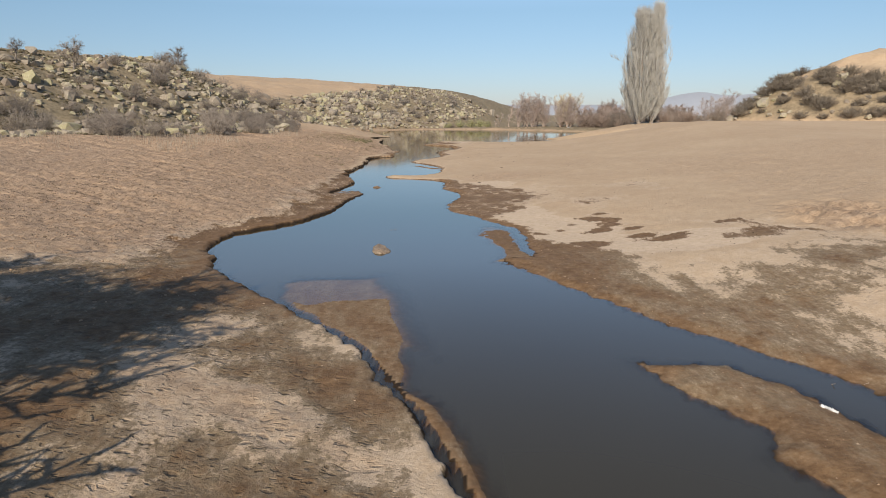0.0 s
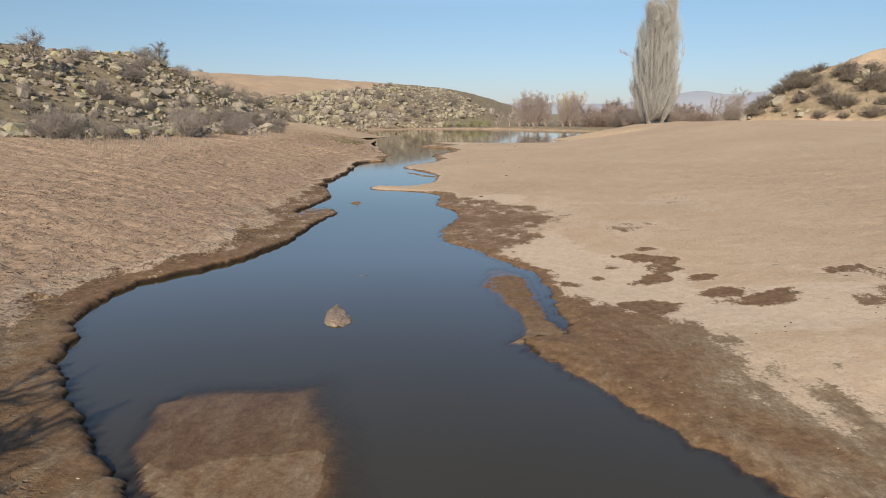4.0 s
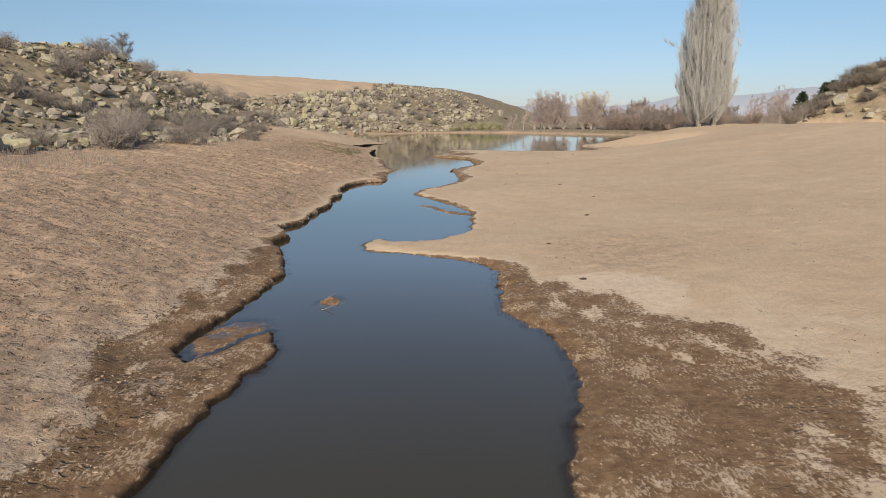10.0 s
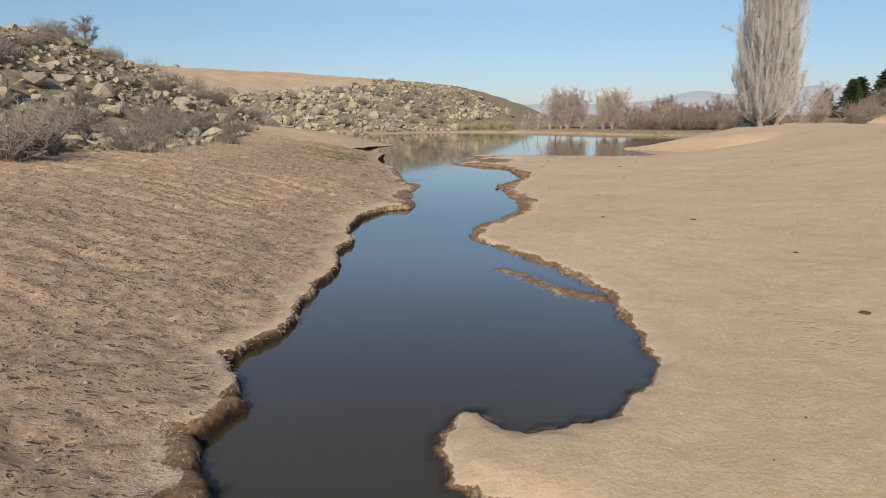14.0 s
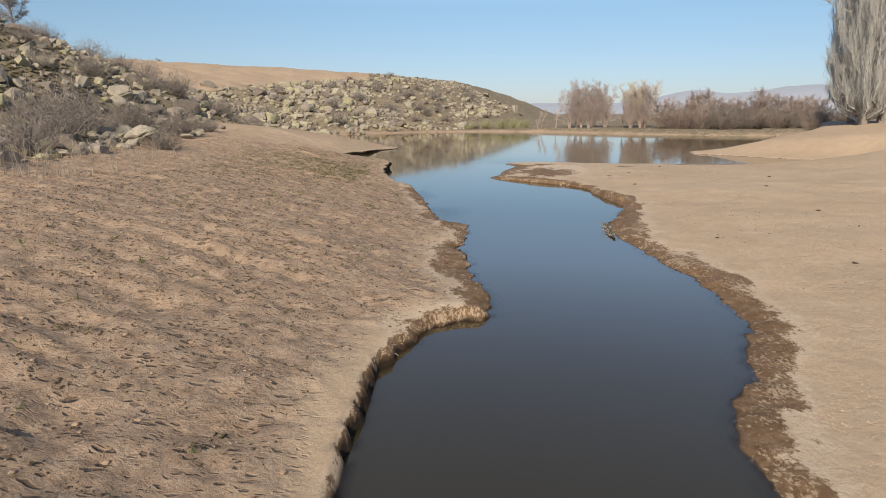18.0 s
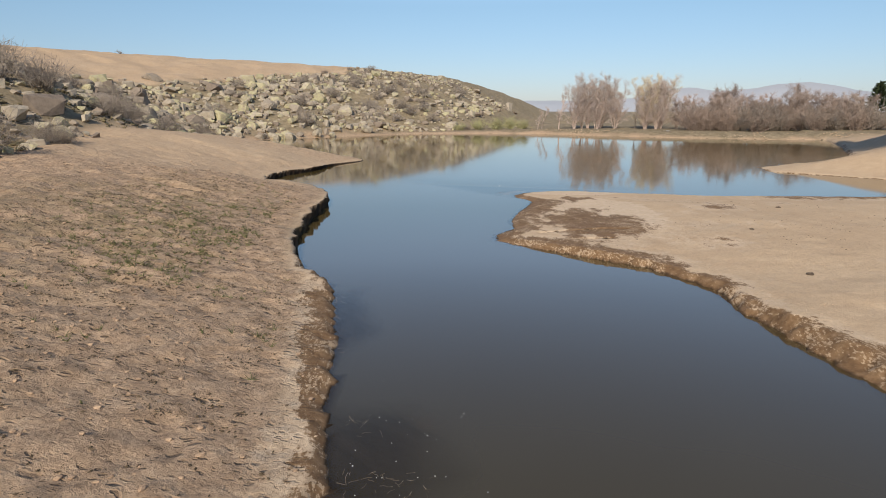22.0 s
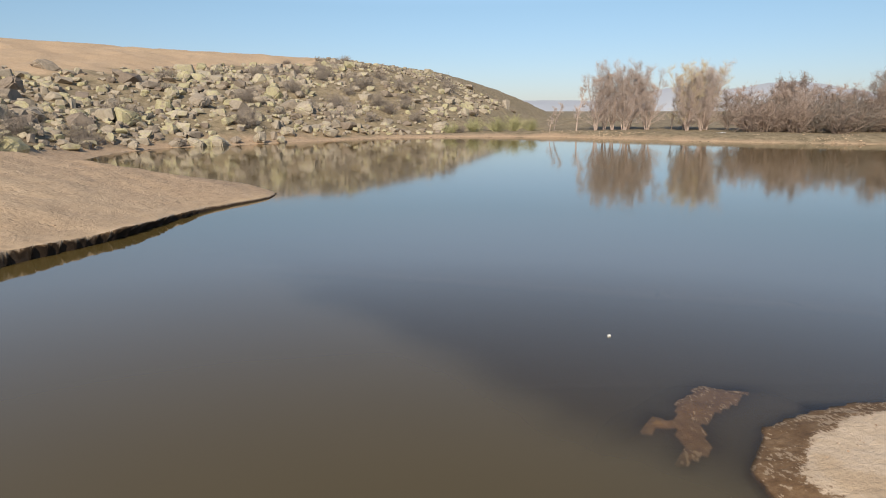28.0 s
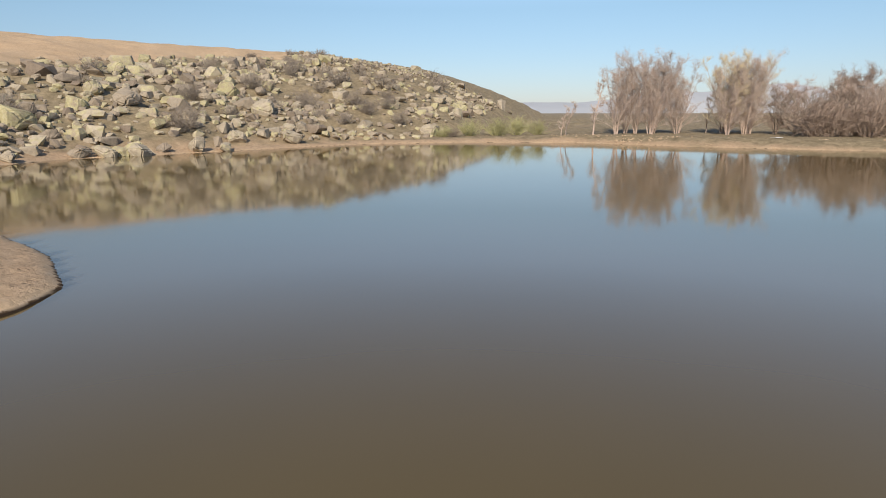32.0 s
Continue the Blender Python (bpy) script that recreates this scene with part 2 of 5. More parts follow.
def rock_material():
    m, nt, bs = material("lichen_rock")
    p = where(nt)
    info = nt.nodes.new("ShaderNodeObjectInfo").outputs["Random"]
    isle = nt.nodes.new("ShaderNodeNewGeometry").outputs["Random Per Island"]
    rnd = calc(nt, "FRACT", calc(nt, "ADD", info, isle))
    stone = ramp(nt, [(0.0, (0.22, 0.17, 0.13)), (0.35, (0.34, 0.28, 0.212)), (0.7, (0.415, 0.348, 0.262)), (1.0, (0.26, 0.2, 0.152))], rnd)
    stone = mix(nt, 0.7, stone, ramp(nt, grey((0.3, 0.45), (0.5, 0.95), (0.7, 1.2)), noise_tex(nt, p, 2.1, 9, 0.72)), "MULTIPLY")
    lich = ramp(nt, grey((0.535, 0.0), (0.69, 0.82)), calc(nt, "ADD", noise_tex(nt, p, 1.4, 7, 0.7), calc(nt, "MULTIPLY", calc(nt, "SUBTRACT", rnd, 0.5), 0.42)))
    col = mix(nt, lich, stone, ramp(nt, [(0.35, (0.37, 0.33, 0.165)), (0.65, (0.47, 0.42, 0.265))], noise_tex(nt, p, 6, 5)))
    nt.links.new(col, bs.inputs["Base Color"])
    bump(nt, bs, noise_tex(nt, p, 3, 9, 0.7), 0.6, 0.12)
    return m


def bark_material(name, dark, light, scale=3.0):
    m, nt, bs = material(name, 0.9)
    p = where(nt)
    nt.links.new(ramp(nt, [(0.3, dark), (0.7, light)], noise_tex(nt, p, scale, 6, 0.7)), bs.inputs["Base Color"])
    return m


M_GROUND, M_WATER, M_ROCK = ground_material(), water_material(), rock_material()
M_POPLAR = bark_material("poplar_bark", (0.30, 0.28, 0.245), (0.56, 0.525, 0.465))
M_TWIG = bark_material("grey_twig", (0.44, 0.355, 0.295), (0.64, 0.53, 0.45))
M_RED_TWIG = bark_material("reddish_twig", (0.38, 0.28, 0.23), (0.57, 0.44, 0.365))
M_BUD = bark_material("budding_twig", (0.45, 0.36, 0.22), (0.66, 0.55, 0.37))
M_SHRUB = bark_material("shrub_twig", (0.175, 0.142, 0.115), (0.33, 0.275, 0.225))
M_COPSE = bark_material("thicket_twig", (0.22, 0.16, 0.125), (0.37, 0.28, 0.225))
M_DARK_TWIG = bark_material("dark_scrub_twig", (0.10, 0.08, 0.06), (0.21, 0.17, 0.13))
M_ALDER = bark_material("fine_alder_twig", (0.36, 0.285, 0.24), (0.56, 0.455, 0.39))
M_GREEN_BUD = bark_material("green_budding_twig", (0.26, 0.25, 0.115), (0.43, 0.40, 0.21))
M_SCRUB = bark_material("scrub_twig", (0.14, 0.112, 0.085), (0.28, 0.23, 0.175))
M_CLOD = bark_material("dry_clod", (0.28, 0.18, 0.11), (0.50, 0.345, 0.225), 6.0)
M_STUBBLE = bark_material("dark_stubble", (0.04, 0.027, 0.016), (0.12, 0.083, 0.048), 5.0)
M_CRUST = bark_material("pale_crust", (0.36, 0.255, 0.165), (0.56, 0.42, 0.29), 5.0)
M_EVERGREEN = bark_material("evergreen_needles", (0.02, 0.03, 0.012), (0.05, 0.065, 0.025), 4.0)
# pale blue-grey: the hillside colour carries the haze of distance
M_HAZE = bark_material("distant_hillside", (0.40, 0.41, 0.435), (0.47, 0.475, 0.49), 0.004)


def mesh_object(name, verts, faces, mat, parent=None, label="", smooth=False):
    me = bpy.data.meshes.new(name)
    me.from_pydata(verts, [], faces)
    if smooth:
        me.polygons.foreach_set("use_smooth", [True] * len(me.polygons))
    me.materials.append(mat)
    ob = new(name, me)
    if parent is not None:
        ob.parent = parent
    if label:
        ob["label"] = label
    return ob


# ---- plan of the water ----
WEST_SOUTH = [(6.4, -60), (6.4, 0), (5.7, 11), (5.2, 15.6), (4.6, 17), (4.2, 18.2), (3.8, 19), (3.05, 20.5), (1.8, 22.1), (0.4, 23.6),
              (-0.8, 25.1), (-2.3, 27.1), (-3.2, 28.9), (-3.75, 31), (-3.55, 32.8), (-2.5, 34.1), (-1.6, 35.8), (-1.05, 38.4), (-0.95, 41.5),
              (-0.7, 43.2), (-0.55, 45.1), (-1.1, 46.3), (-2.1, 44.4), (-2.5, 45), (-2.15, 48.3), (-2.1, 51.5), (-2.8, 53.5), (-3.6, 55.4)]
WEST_MID = [(-3.35, 56.4), (-4.2, 58.1), (-3.55, 60.3), (-3.75, 62), (-3.5, 64.8), (-3.9, 67.3), (-3.6, 68.5), (-4.1, 70.3), (-4.2, 71.5),
            (-4, 73.8), (-3.8, 75), (-3.1, 76.2), (-2.25, 76.8), (-2.1, 78.2), (-2.45, 79.8), (-2.45, 82), (-2.75, 83.2), (-2.35, 85.3),
            (-2.3, 87.3), (-3.3, 88), (-3.75, 91.2), (-4.2, 94.3), (-4.9, 98), (-5.8, 99.5), (-6.6, 101.5), (-7.15, 104), (-7.35, 106.5),
            (-7.4, 109.8), (-7.5, 112.2), (-7.8, 113.3), (-9.2, 116), (-11, 118.2), (-12, 118.8), (-12.8, 121), (-12.4, 124.5), (-11.5, 126.8)]
LAKE = [(-10.4, 133), (-8.9, 136.5), (-8.85, 138), (-10.7, 141), (-13.8, 144), (-18.8, 147), (-23.7, 151), (-28.6, 158), (-30.3, 168),
        (-28.8, 175.5), (-22, 182.3), (-14.1, 191), (-8, 197.5), (4, 201), (10, 200), (16.7, 199.5), (25.8, 190), (36.8, 182.4), (46, 178.6), (54, 177),
        (47, 162), (40, 150), (34, 139), (31, 136), (26.3, 133.7), (21.4, 130.8), (20.7, 127.3), (23.5, 124.5), (27, 120.8),
        (30.3, 117.2), (30.3, 115.6), (24, 114.2), (16.8, 114.5), (10.7, 114.8), (6.7, 115.9), (4.6, 116.7), (2.9, 116.4), (2.0, 115.9)]
EAST_MID = [(1.35, 114.95), (1.35, 114.2), (1.8, 113.2), (1.9, 112.5), (1.2, 110.3), (0.5, 107.9), (0.2, 105.6), (-0.5, 104.5), (-0.5, 103.6), (-0.1, 103.1),
            (0.9, 102.2), (3.3, 100), (4.2, 97.7), (4.1, 95.9), (4.5, 92), (3.35, 89), (2.52, 86.7), (2.38, 84.6), (2.7, 82), (2.95, 78.6),
            (2.5, 76.2), (1.7, 74.4), (0.75, 72.7), (0.4, 71.2), (0.3, 69.6), (1.05, 68.5), (1.6, 67.3), (2.8, 64.9), (3.5, 62.5), (3.3, 60.5),
            (3.4, 58.3), (3.1, 57.8), (2.2, 56.5), (0.8, 55.8), (0.4, 56.1), (-0.15, 56.6), (-0.4, 55.8), (-0.3, 54.4), (1.2, 54)]
EAST_SOUTH = [(2.4, 53.3), (3.5, 52.6), (4, 51.6), (4, 50), (3.9, 48), (4.7, 46.2), (5, 44.7), (4.8, 43.2), (4.5, 41.6),
              (4.4, 39.8), (4.5, 38.7), (5.5, 37.3), (6.6, 35.4), (7.2, 34.1), (7.45, 32.4), (7.45, 30.5), (7.4, 28.9), (6.3, 28.5),
              (6.5, 27.8), (7.3, 26.3), (8.1, 24.8), (8.85, 23.6), (9.7, 22.2), (10.5, 21.2), (11.2, 20.2), (11.8, 19.2), (12.6, 17.5),
              (13.2, 14), (13.2, 5), (13.2, -60)]
ISLAND = [(8.1, 20.2), (9, 20), (9.9, 19.9), (10.6, 19), (11.1, 18), (11.6, 16.2), (11.6, 13.7), (10.3, 14.6), (9.6, 16.1),
          (9.1, 16.9), (9.4, 17.6), (8.7, 18.9)]
SHELF = [(0.04, 25.4), (1.04, 25.8), (2.64, 26.2), (3.05, 24.5), (3.4, 22.7), (3.9, 20.3), (4.25, 19), (4.8, 17.5), (5.4, 15.8), (5.8, 13.5),
         (5.4, 14.5), (4.55, 17.2), (3.8, 19.1), (3.1, 20.5), (2.2, 21.8), (1.0, 23.3), (0.5, 24.4)]
CRACK = [(1.55, 22.4), (2.45, 21.5), (2.75, 21.1), (3.1, 20.5), (3.4, 19.9), (3.8, 19.1), (4.15, 18.3), (4.3, 17.9), (4.6, 17.2), (4.9, 16.4), (5.15, 15.7), (5.6, 13)]
BAR = [(6.2, 28.3), (6.5, 29.4), (6.5, 30.3), (6.2, 31.2), (5.8, 32.6), (5.8, 34.6), (6.3, 34.9), (6.75, 34.3), (7.05, 33.3), (7.05, 31.4),
       (7.2, 30), (7.5, 28.4)]
NOTCH = [(-2.2, 44.5), (-2.4, 45.6), (-2.1, 46.9), (-1.5, 47.0), (-1.2, 46.3), (-1.6, 45.3)]
SHOAL = [(1.15, 65.2), (1.5, 64.7), (1.9, 63.8), (2.3, 62.8), (2.9, 62.3), (3.5, 62), (3.5, 62.4), (2.7, 63), (2.2, 63.9), (1.7, 64.8), (1.3, 65.4)]
WEED = [(0.4, 115.75), (0.6, 116.1), (0.85, 116.4), (1.0, 116.2), (1.3, 116.7), (1.7, 117.15), (2.15, 117), (2.65, 116.95), (2.1, 116.6), (1.8, 116.3), (1.4, 116), (1.25, 115.35),
        (0.6, 115), (0.9, 115.9)]
DRY_CRACKS = ([(1.06, 104.30), (1.53, 104.52), (2.18, 104.67), (2.97, 104.77), (3.53, 104.72), (4.10, 104.61)],
              [(2.09, 103.06), (2.34, 103.18), (2.71, 103.20), (3.18, 103.28)])
CLEAR = ((-3.1, 90.0, 0.9, 1.5), (-4.5, 95.8, 0.5, 2.0))   # clear weedy shallows: x, y, half widths
CENTRE_Y = (0, 16, 20, 25, 30, 36, 42, 50, 54, 56.5, 60, 66, 70, 76, 82, 90, 98, 104, 112, 118, 130, 150, 176, 260)
CENTRE_X = (9.5, 7.5, 6, 3, 2, 2.8, 2, 0.8, -1.3, -1.6, -0.4, -0.9, -1.8, -1, 0, 0.5, -0.5, -3, -3, -2, 3, 10, 54, 70)


# ---- arithmetic of the land ----
def hashed(ix, iy, seed):
    h = (ix.astype(np.int64) * 374761393 + iy.astype(np.int64) * 668265263 + seed * 974634541) & 0x7FFFFFFF
    h = ((h ^ (h >> 13)) * 1274126177) & 0x7FFFFFFF
    return ((h ^ (h >> 16)) & 0xFFFF) / 65535.0


def lattice(x, y, size, seed):
    u, v = x / size, y / size
    i, j = np.floor(u), np.floor(v)
    f, g = u - i, v - j
    f, g = f * f * (3 - 2 * f), g * g * (3 - 2 * g)
    a, b = hashed(i, j, seed), hashed(i + 1, j, seed)
    c, d = hashed(i, j + 1, seed), hashed(i + 1, j + 1, seed)
    return (a + (b - a) * f) * (1 - g) + (c + (d - c) * f) * g - 0.5


def fbm(x, y, size, seed, octaves=4, gain=0.5):
    z, amp = np.zeros_like(x), 1.0
    for k in range(octaves):
        z += amp * lattice(x + 17.3 * k, y - 9.1 * k, size, seed + k)
        size, amp = size * 0.47, amp * gain
    return z


def smooth(a, b, x):
    t = np.clip((x - a) / (b - a), 0, 1)
    return t * t * (3 - 2 * t)


def soft_rise(s):
    return 0.5 * (s + np.sqrt(s * s + 16.0))


def inside_distance(poly, x, y, reach=None):
    """Signed distance to a closed outline: below zero inside."""
    p = np.array(poly, float)
    if reach is not None:
        lo, hi = p.min(0) - reach, p.max(0) + reach
        out = np.full(x.shape, reach)
        near = (x > lo[0]) & (x < hi[0]) & (y > lo[1]) & (y < hi[1])
        out[near] = np.minimum(inside_distance(poly, x[near], y[near]), reach)
        return out
    if len(x) > 60000:
        return np.concatenate([inside_distance(poly, x[k:k + 20000], y[k:k + 20000]) for k in range(0, len(x), 20000)])
    best, odd = np.full(x.shape, 1e12), np.zeros(x.shape, bool)
    south, north = (y.min(), y.max()) if len(y) else (0.0, 0.0)
    winding = len(p) > 60 and south > 5 and north < 125 and north - south < 20
    for (ax, ay), (bx, by) in zip(p, np.roll(p, -1, 0)):
        if winding and (max(ay, by) < south - 25 or min(ay, by) > north + 25):
            continue
        ex, ey = bx - ax, by - ay
        t = np.clip(((x - ax) * ex + (y - ay) * ey) / (ex * ex + ey * ey), 0, 1)
        best = np.minimum(best, (x - ax - t * ex) ** 2 + (y - ay - t * ey) ** 2)
        if ey:
            odd ^= ((ay > y) != (by > y)) & (x < ex * (y - ay) / ey + ax)
    d = np.sqrt(best)
    return np.where(odd, -d, d)


WATER = WEST_SOUTH + WEST_MID + LAKE + EAST_MID + EAST_SOUTH
HILL_WEST = [(-66, -60), (-58, 30), (-38, 46), (-27, 57), (-21, 67), (-19.5, 85), (-19.5, 100), (-23, 122), (-28, 145), (-31.6, 160), (-32, 169.5),
             (-30, 176.6), (-22.8, 183.7), (-14.9, 192.5), (-8.2, 199.3), (4, 203.8), (14, 206), (60, 300), (60, 420), (-600, 420), (-600, -60)]
HILL_EAST = [(64, 150), (69.5, 142), (79, 133), (93, 125), (124, 110), (244, 66), (420, 60), (420, 260), (165, 245), (97, 192), (71, 166)]


def land(x, y):
    """Height and soil of the ground."""
    wx = x + 0.2 * fbm(x, y, 1.0, 3, 4, 0.7)
    wy = y + 0.2 * fbm(x, y, 1.0, 9, 4, 0.7)
    near = smooth(60, 20, np.abs(x)) * smooth(260, 215, y) * smooth(-10, 5, y) * np.interp(y, [98, 108], [1.0, 0.4])
    wx += 0.1 * lattice(x, y, 0.34, 301) + 0.10 * lattice(x, y, 0.17, 303)
    wy += 0.1 * lattice(x, y, 0.34, 305) + 0.10 * lattice(x, y, 0.17, 307)
    wx, wy = x + (wx - x) * near, y + (wy - y) * near
    d = inside_distance(WATER, wx, wy)
    isl = inside_distance(ISLAND, wx, wy, 3.0)
    d = np.maximum(d, np.where(isl < 1.5, -isl, -99))
    side = np.where(x > np.interp(y, CENTRE_Y, CENTRE_X), 1.0, 0.0)
    # height of the bank edge above the water
    west = np.interp(y, [0, 24, 40, 50, 56, 76, 80, 96, 102, 118, 128, 136, 146, 160, 200], [0.12, 0.12, 0.1, 0.14, 0.24, 0.2, 0.09, 0.1, 0.46, 0.42, 0.25, 0.11, 0.1, 0.15, 0.15])
    east = np.interp(y, [0, 27, 40, 52, 60, 80, 95, 102, 118, 128, 136, 160], [0.12, 0.1, 0.07, 0.12, 0.1, 0.12, 0.26, 0.16, 0.08, 0.1, 0.25, 0.4])
    edge = np.where(side > 0, east, west) * (1 + 0.5 * fbm(x, y, 2.3, 21, 3))
    edge = np.where(isl < 0, 0.12, edge)
    edge = edge * (1 - 0.8 * np.exp(-((x + 1.1) / 0.9) ** 2 - ((y - 44.8) / 1.5) ** 2))
    edge = edge * (1 - 0.88 * np.exp(-((x + 2.5) / 0.75) ** 2 - ((y - 86.2) / 1.9) ** 2))
    e = np.clip(d, 0, None)
    steep = np.where(side > 0, np.interp(y, [0, 94, 97, 101, 104, 130, 140], [0.5, 0.5, 0.25, 0.25, 0.6, 0.6, 0.4]), np.interp(y, [50, 55, 74, 78, 98, 102, 130, 140, 150, 158], [0.12, 0.07, 0.07, 0.3, 0.25, 0.07, 0.07, 0.35, 0.6, 1.2]))
    z = edge * smooth(-0.02, 1.0, e / steep) 
    # the fields on either side
    up_west = np.interp(e, [0, 1, 4, 7, 10, 16, 20, 40], [0, 0.1, 0.65, 1.15, 1.6, 2.05, 2.5, 2.8]) 
    up_west *= np.interp(y, [20, 34, 60, 90, 108, 118, 128, 138, 150, 175], [0.5, 0.8, 1.0, 1.0, 0.9, 1.15, 1.5, 1.2, 0.6, 0.12])
    up_east = 0.02 * np.minimum(e, 8) + np.interp(y, [40, 70, 100, 125], [0.118, 0.13, 0.165, 0.135]) * soft_rise(np.minimum(x - np.interp(y, [40, 70, 100, 125], [11, 14, 19, 20]), np.interp(y, [40, 70, 100, 125], [18, 20, 20, 19]))) * smooth(-20, 20, y) * smooth(175, 140, y)
    up_east *= smooth(0, 6, e)
    up_east += (0.0 + 0.32 * fbm(x, y, 0.8, 55, 4, 0.7)) * np.exp(-(((x - 18.6) / 2.2) ** 2 + ((y - 30.8) / 3.4) ** 2) ** 2)
    up_north = np.interp(x, [-10, 5, 18], [0.2, 0.3, 0.6]) * smooth(0.3, 4, e) + 0.012 * np.minimum(e, 60)
    north = smooth(158, 176, y)
    up = np.where(side > 0, up_east, up_west) * (1 - north) + up_north * north
    z = z + up * (d > 0)
    # hills
    sw = np.clip(-inside_distance(HILL_WEST, x + 2.5 * fbm(x, y, 9, 31, 3), y + 2.5 * fbm(x, y, 9, 33, 3)), 0, None)
    far_hill = smooth(138, 178, y)
    hill = np.interp(sw, [0, 25, 55, 130, 400], [0, 7.3, 13.9, 20.0, 24.0]) * far_hill + np.interp(sw, [0, 12, 23, 36, 60, 130, 400], [0, 4.6, 9.2, 10.2, 10.6, 13.0, 20.0]) * (1 - far_hill)
    nose = 0.962 * (1.8 + (y - 200) * 0.28 - x)
    flank = 0.6 * (nose + 3.0 * fbm(x, y, 16, 131, 3))
    hill = np.maximum(-2.2 * np.logaddexp(-hill / 2.2, -flank / 2.2), 0.0)
    hill = np.where(sw > 0, hill, 0.0)
    z = z + hill
    se = np.clip(-inside_distance(HILL_EAST, x + 4.0 * fbm(x, y, 14, 41, 3), y + 4.0 * fbm(x, y, 14, 43, 3)), 0, None)
    z = z + smooth(2, 12, se) * 2.2 * fbm(x, y, 13, 45, 4, 0.55)
    z = z + np.interp(se, [0, 3.2, 7.2, 13, 21, 40, 100], [0, 3.5, 7.4, 10.6, 14.0, 18.4, 23.2])
    # relief of the soil
    rough = np.where(side > 0, 0.12, 1.0) * smooth(np.interp(y, [50, 56, 82, 90, 99, 101], [0.2, 0.05, 0.3, 0.15, 0.15, 0.03]), np.interp(y, [50, 56, 74, 82, 90, 99, 101], [1.4, 0.6, 1.2, 2.2, 1.0, 1.0, 0.5]), e)
    rough *= np.where(side > 0, 1.0, np.interp(y, [10, 25, 30, 112, 119, 130, 140], [0.5, 0.7, 1, 1, 0.4, 0.3, 0.7]))
    rough = np.maximum(rough, 0.35 * smooth(14, 19, x + 2 * fbm(x, y, 6, 51, 3)) * smooth(70, 50, y))
    rough = np.maximum(rough, 0.55 * (side > 0) * smooth(0.5, 1.5, e) * np.exp(-(((x - 8.0) / 2.6) ** 2 + ((y - 53.5) / 3.2) ** 2) ** 2))
    rough = np.maximum(rough, 0.95 * np.exp(-(((x - 18.6) / 2.2) ** 2 + ((y - 30.8) / 3.4) ** 2) ** 2))
    rough *= 1 - 0.5 * smooth(2, 6, sw)
    clods = 0.4 * fbm(x, y, 0.6, 61, 3, 0.62) - 1.1 * np.clip(lattice(x, y, 0.36, 65) - 0.08, 0, 1) - 0.9 * np.clip(lattice(x + 0.3 * y, y - 0.3 * x, 0.3, 66) - 0.12, 0, 1)
    across = x * 0.36 + y * 0.93 + 0.6 * fbm(x, y, 5, 71, 2)
    rows = (0.45 * np.sin(across * 10.5) + 0.9 * np.sin(across * 4.2 + 1.0)) * smooth(2.0, 4.5, e) * (0.5 + 1.2 * np.clip(fbm(x, y, 6, 73, 2) + 0.3, 0, 1))
    z = z + (d > 0.1) * ((0.14 * clods + 0.03 * np.interp(y, [30, 38, 46, 60, 78, 86], [0.3, 0.9, 1.5, 1.7, 1.6, 1.2]) * rows * (side < 0.5)) * rough + np.where(side > 0, 0.012, 0.022) * fbm(x, y, 0.8, 81, 4) * smooth(0.1, 1.0, e) * smooth(15, 8, x) + np.where(side > 0, 0.03, 0.16) * fbm(x, y, 7, 87, 2) * smooth(2, 9, e))
    hilly = smooth(0, 5, sw + se)
    z = z + hilly * (0.7 * fbm(x, y, 6.5, 91, 5, 0.55))
    # bed of the channel
    bed = -0.05 - 0.5 * np.minimum(-d, 1.2) + 0.02 * fbm(x, y, 0.9, 95, 3)
    z = np.where(d <= 0, bed, z)
    shelf = inside_distance(SHELF, x + 0.5 * fbm(x, y, 1.6, 311, 2), y + 0.7 * fbm(x, y, 1.6, 313, 2), 2.0)
    z = np.where((d <= 0) & (shelf < 0.6), np.maximum(z, np.interp(y, [19.5, 21.5, 23, 26.5], [0.02, 0.007, 0.001, -0.007]) - np.where(x + 0.7 * y > 18.6, 0.16, 0.5) * np.clip(shelf + 0.1, 0, 1) + 0.004 * fbm(x, y, 1.2, 97, 2)), z)
    crack = np.abs(inside_distance(CRACK + CRACK[-2:0:-1], wx, wy, 2.0))
    z = z - 0.2 * np.exp(-(crack / 0.055) ** 2) * smooth(22.4, 22.0, y)
    for line in DRY_CRACKS:
        gap = np.abs(inside_distance(line + line[-2:0:-1], wx, wy, 1.0))
        z = z - 0.09 * np.exp(-(gap / 0.07) ** 2) * (d > 0)
    bar = inside_distance(BAR, wx, wy, 2.0)
    top = np.interp(y, [28, 29.5, 31.5, 33.5, 35], [0.06, 0.045, 0.025, 0.002, -0.02])
    z = np.where((d <= 0.3) & (bar < 0.5), np.maximum(z, top - 0.45 * np.clip(bar + 0.12, 0, 1) + 0.022 * fbm(x, y, 0.5, 99, 3)), z)
    for spot, h in ((SHOAL, 0.04), (WEED, -0.012), (NOTCH, 0.0)):
        s = inside_distance(spot, wx, wy, 2.0)
        z = np.where((d <= 0.2) & (s < 0.5), np.maximum(z, h - 0.4 * np.clip(s + 0.12, 0, 1) + 0.03 * fbm(x, y, 0.4, 101, 3)), z)
    lump = 0.42 * np.exp(-(((wx + 0.12) / 0.45) ** 2 + ((wy - 48.4) / 0.6) ** 2)) - 0.33 + 0.05 * fbm(x, y, 0.3, 103, 2)
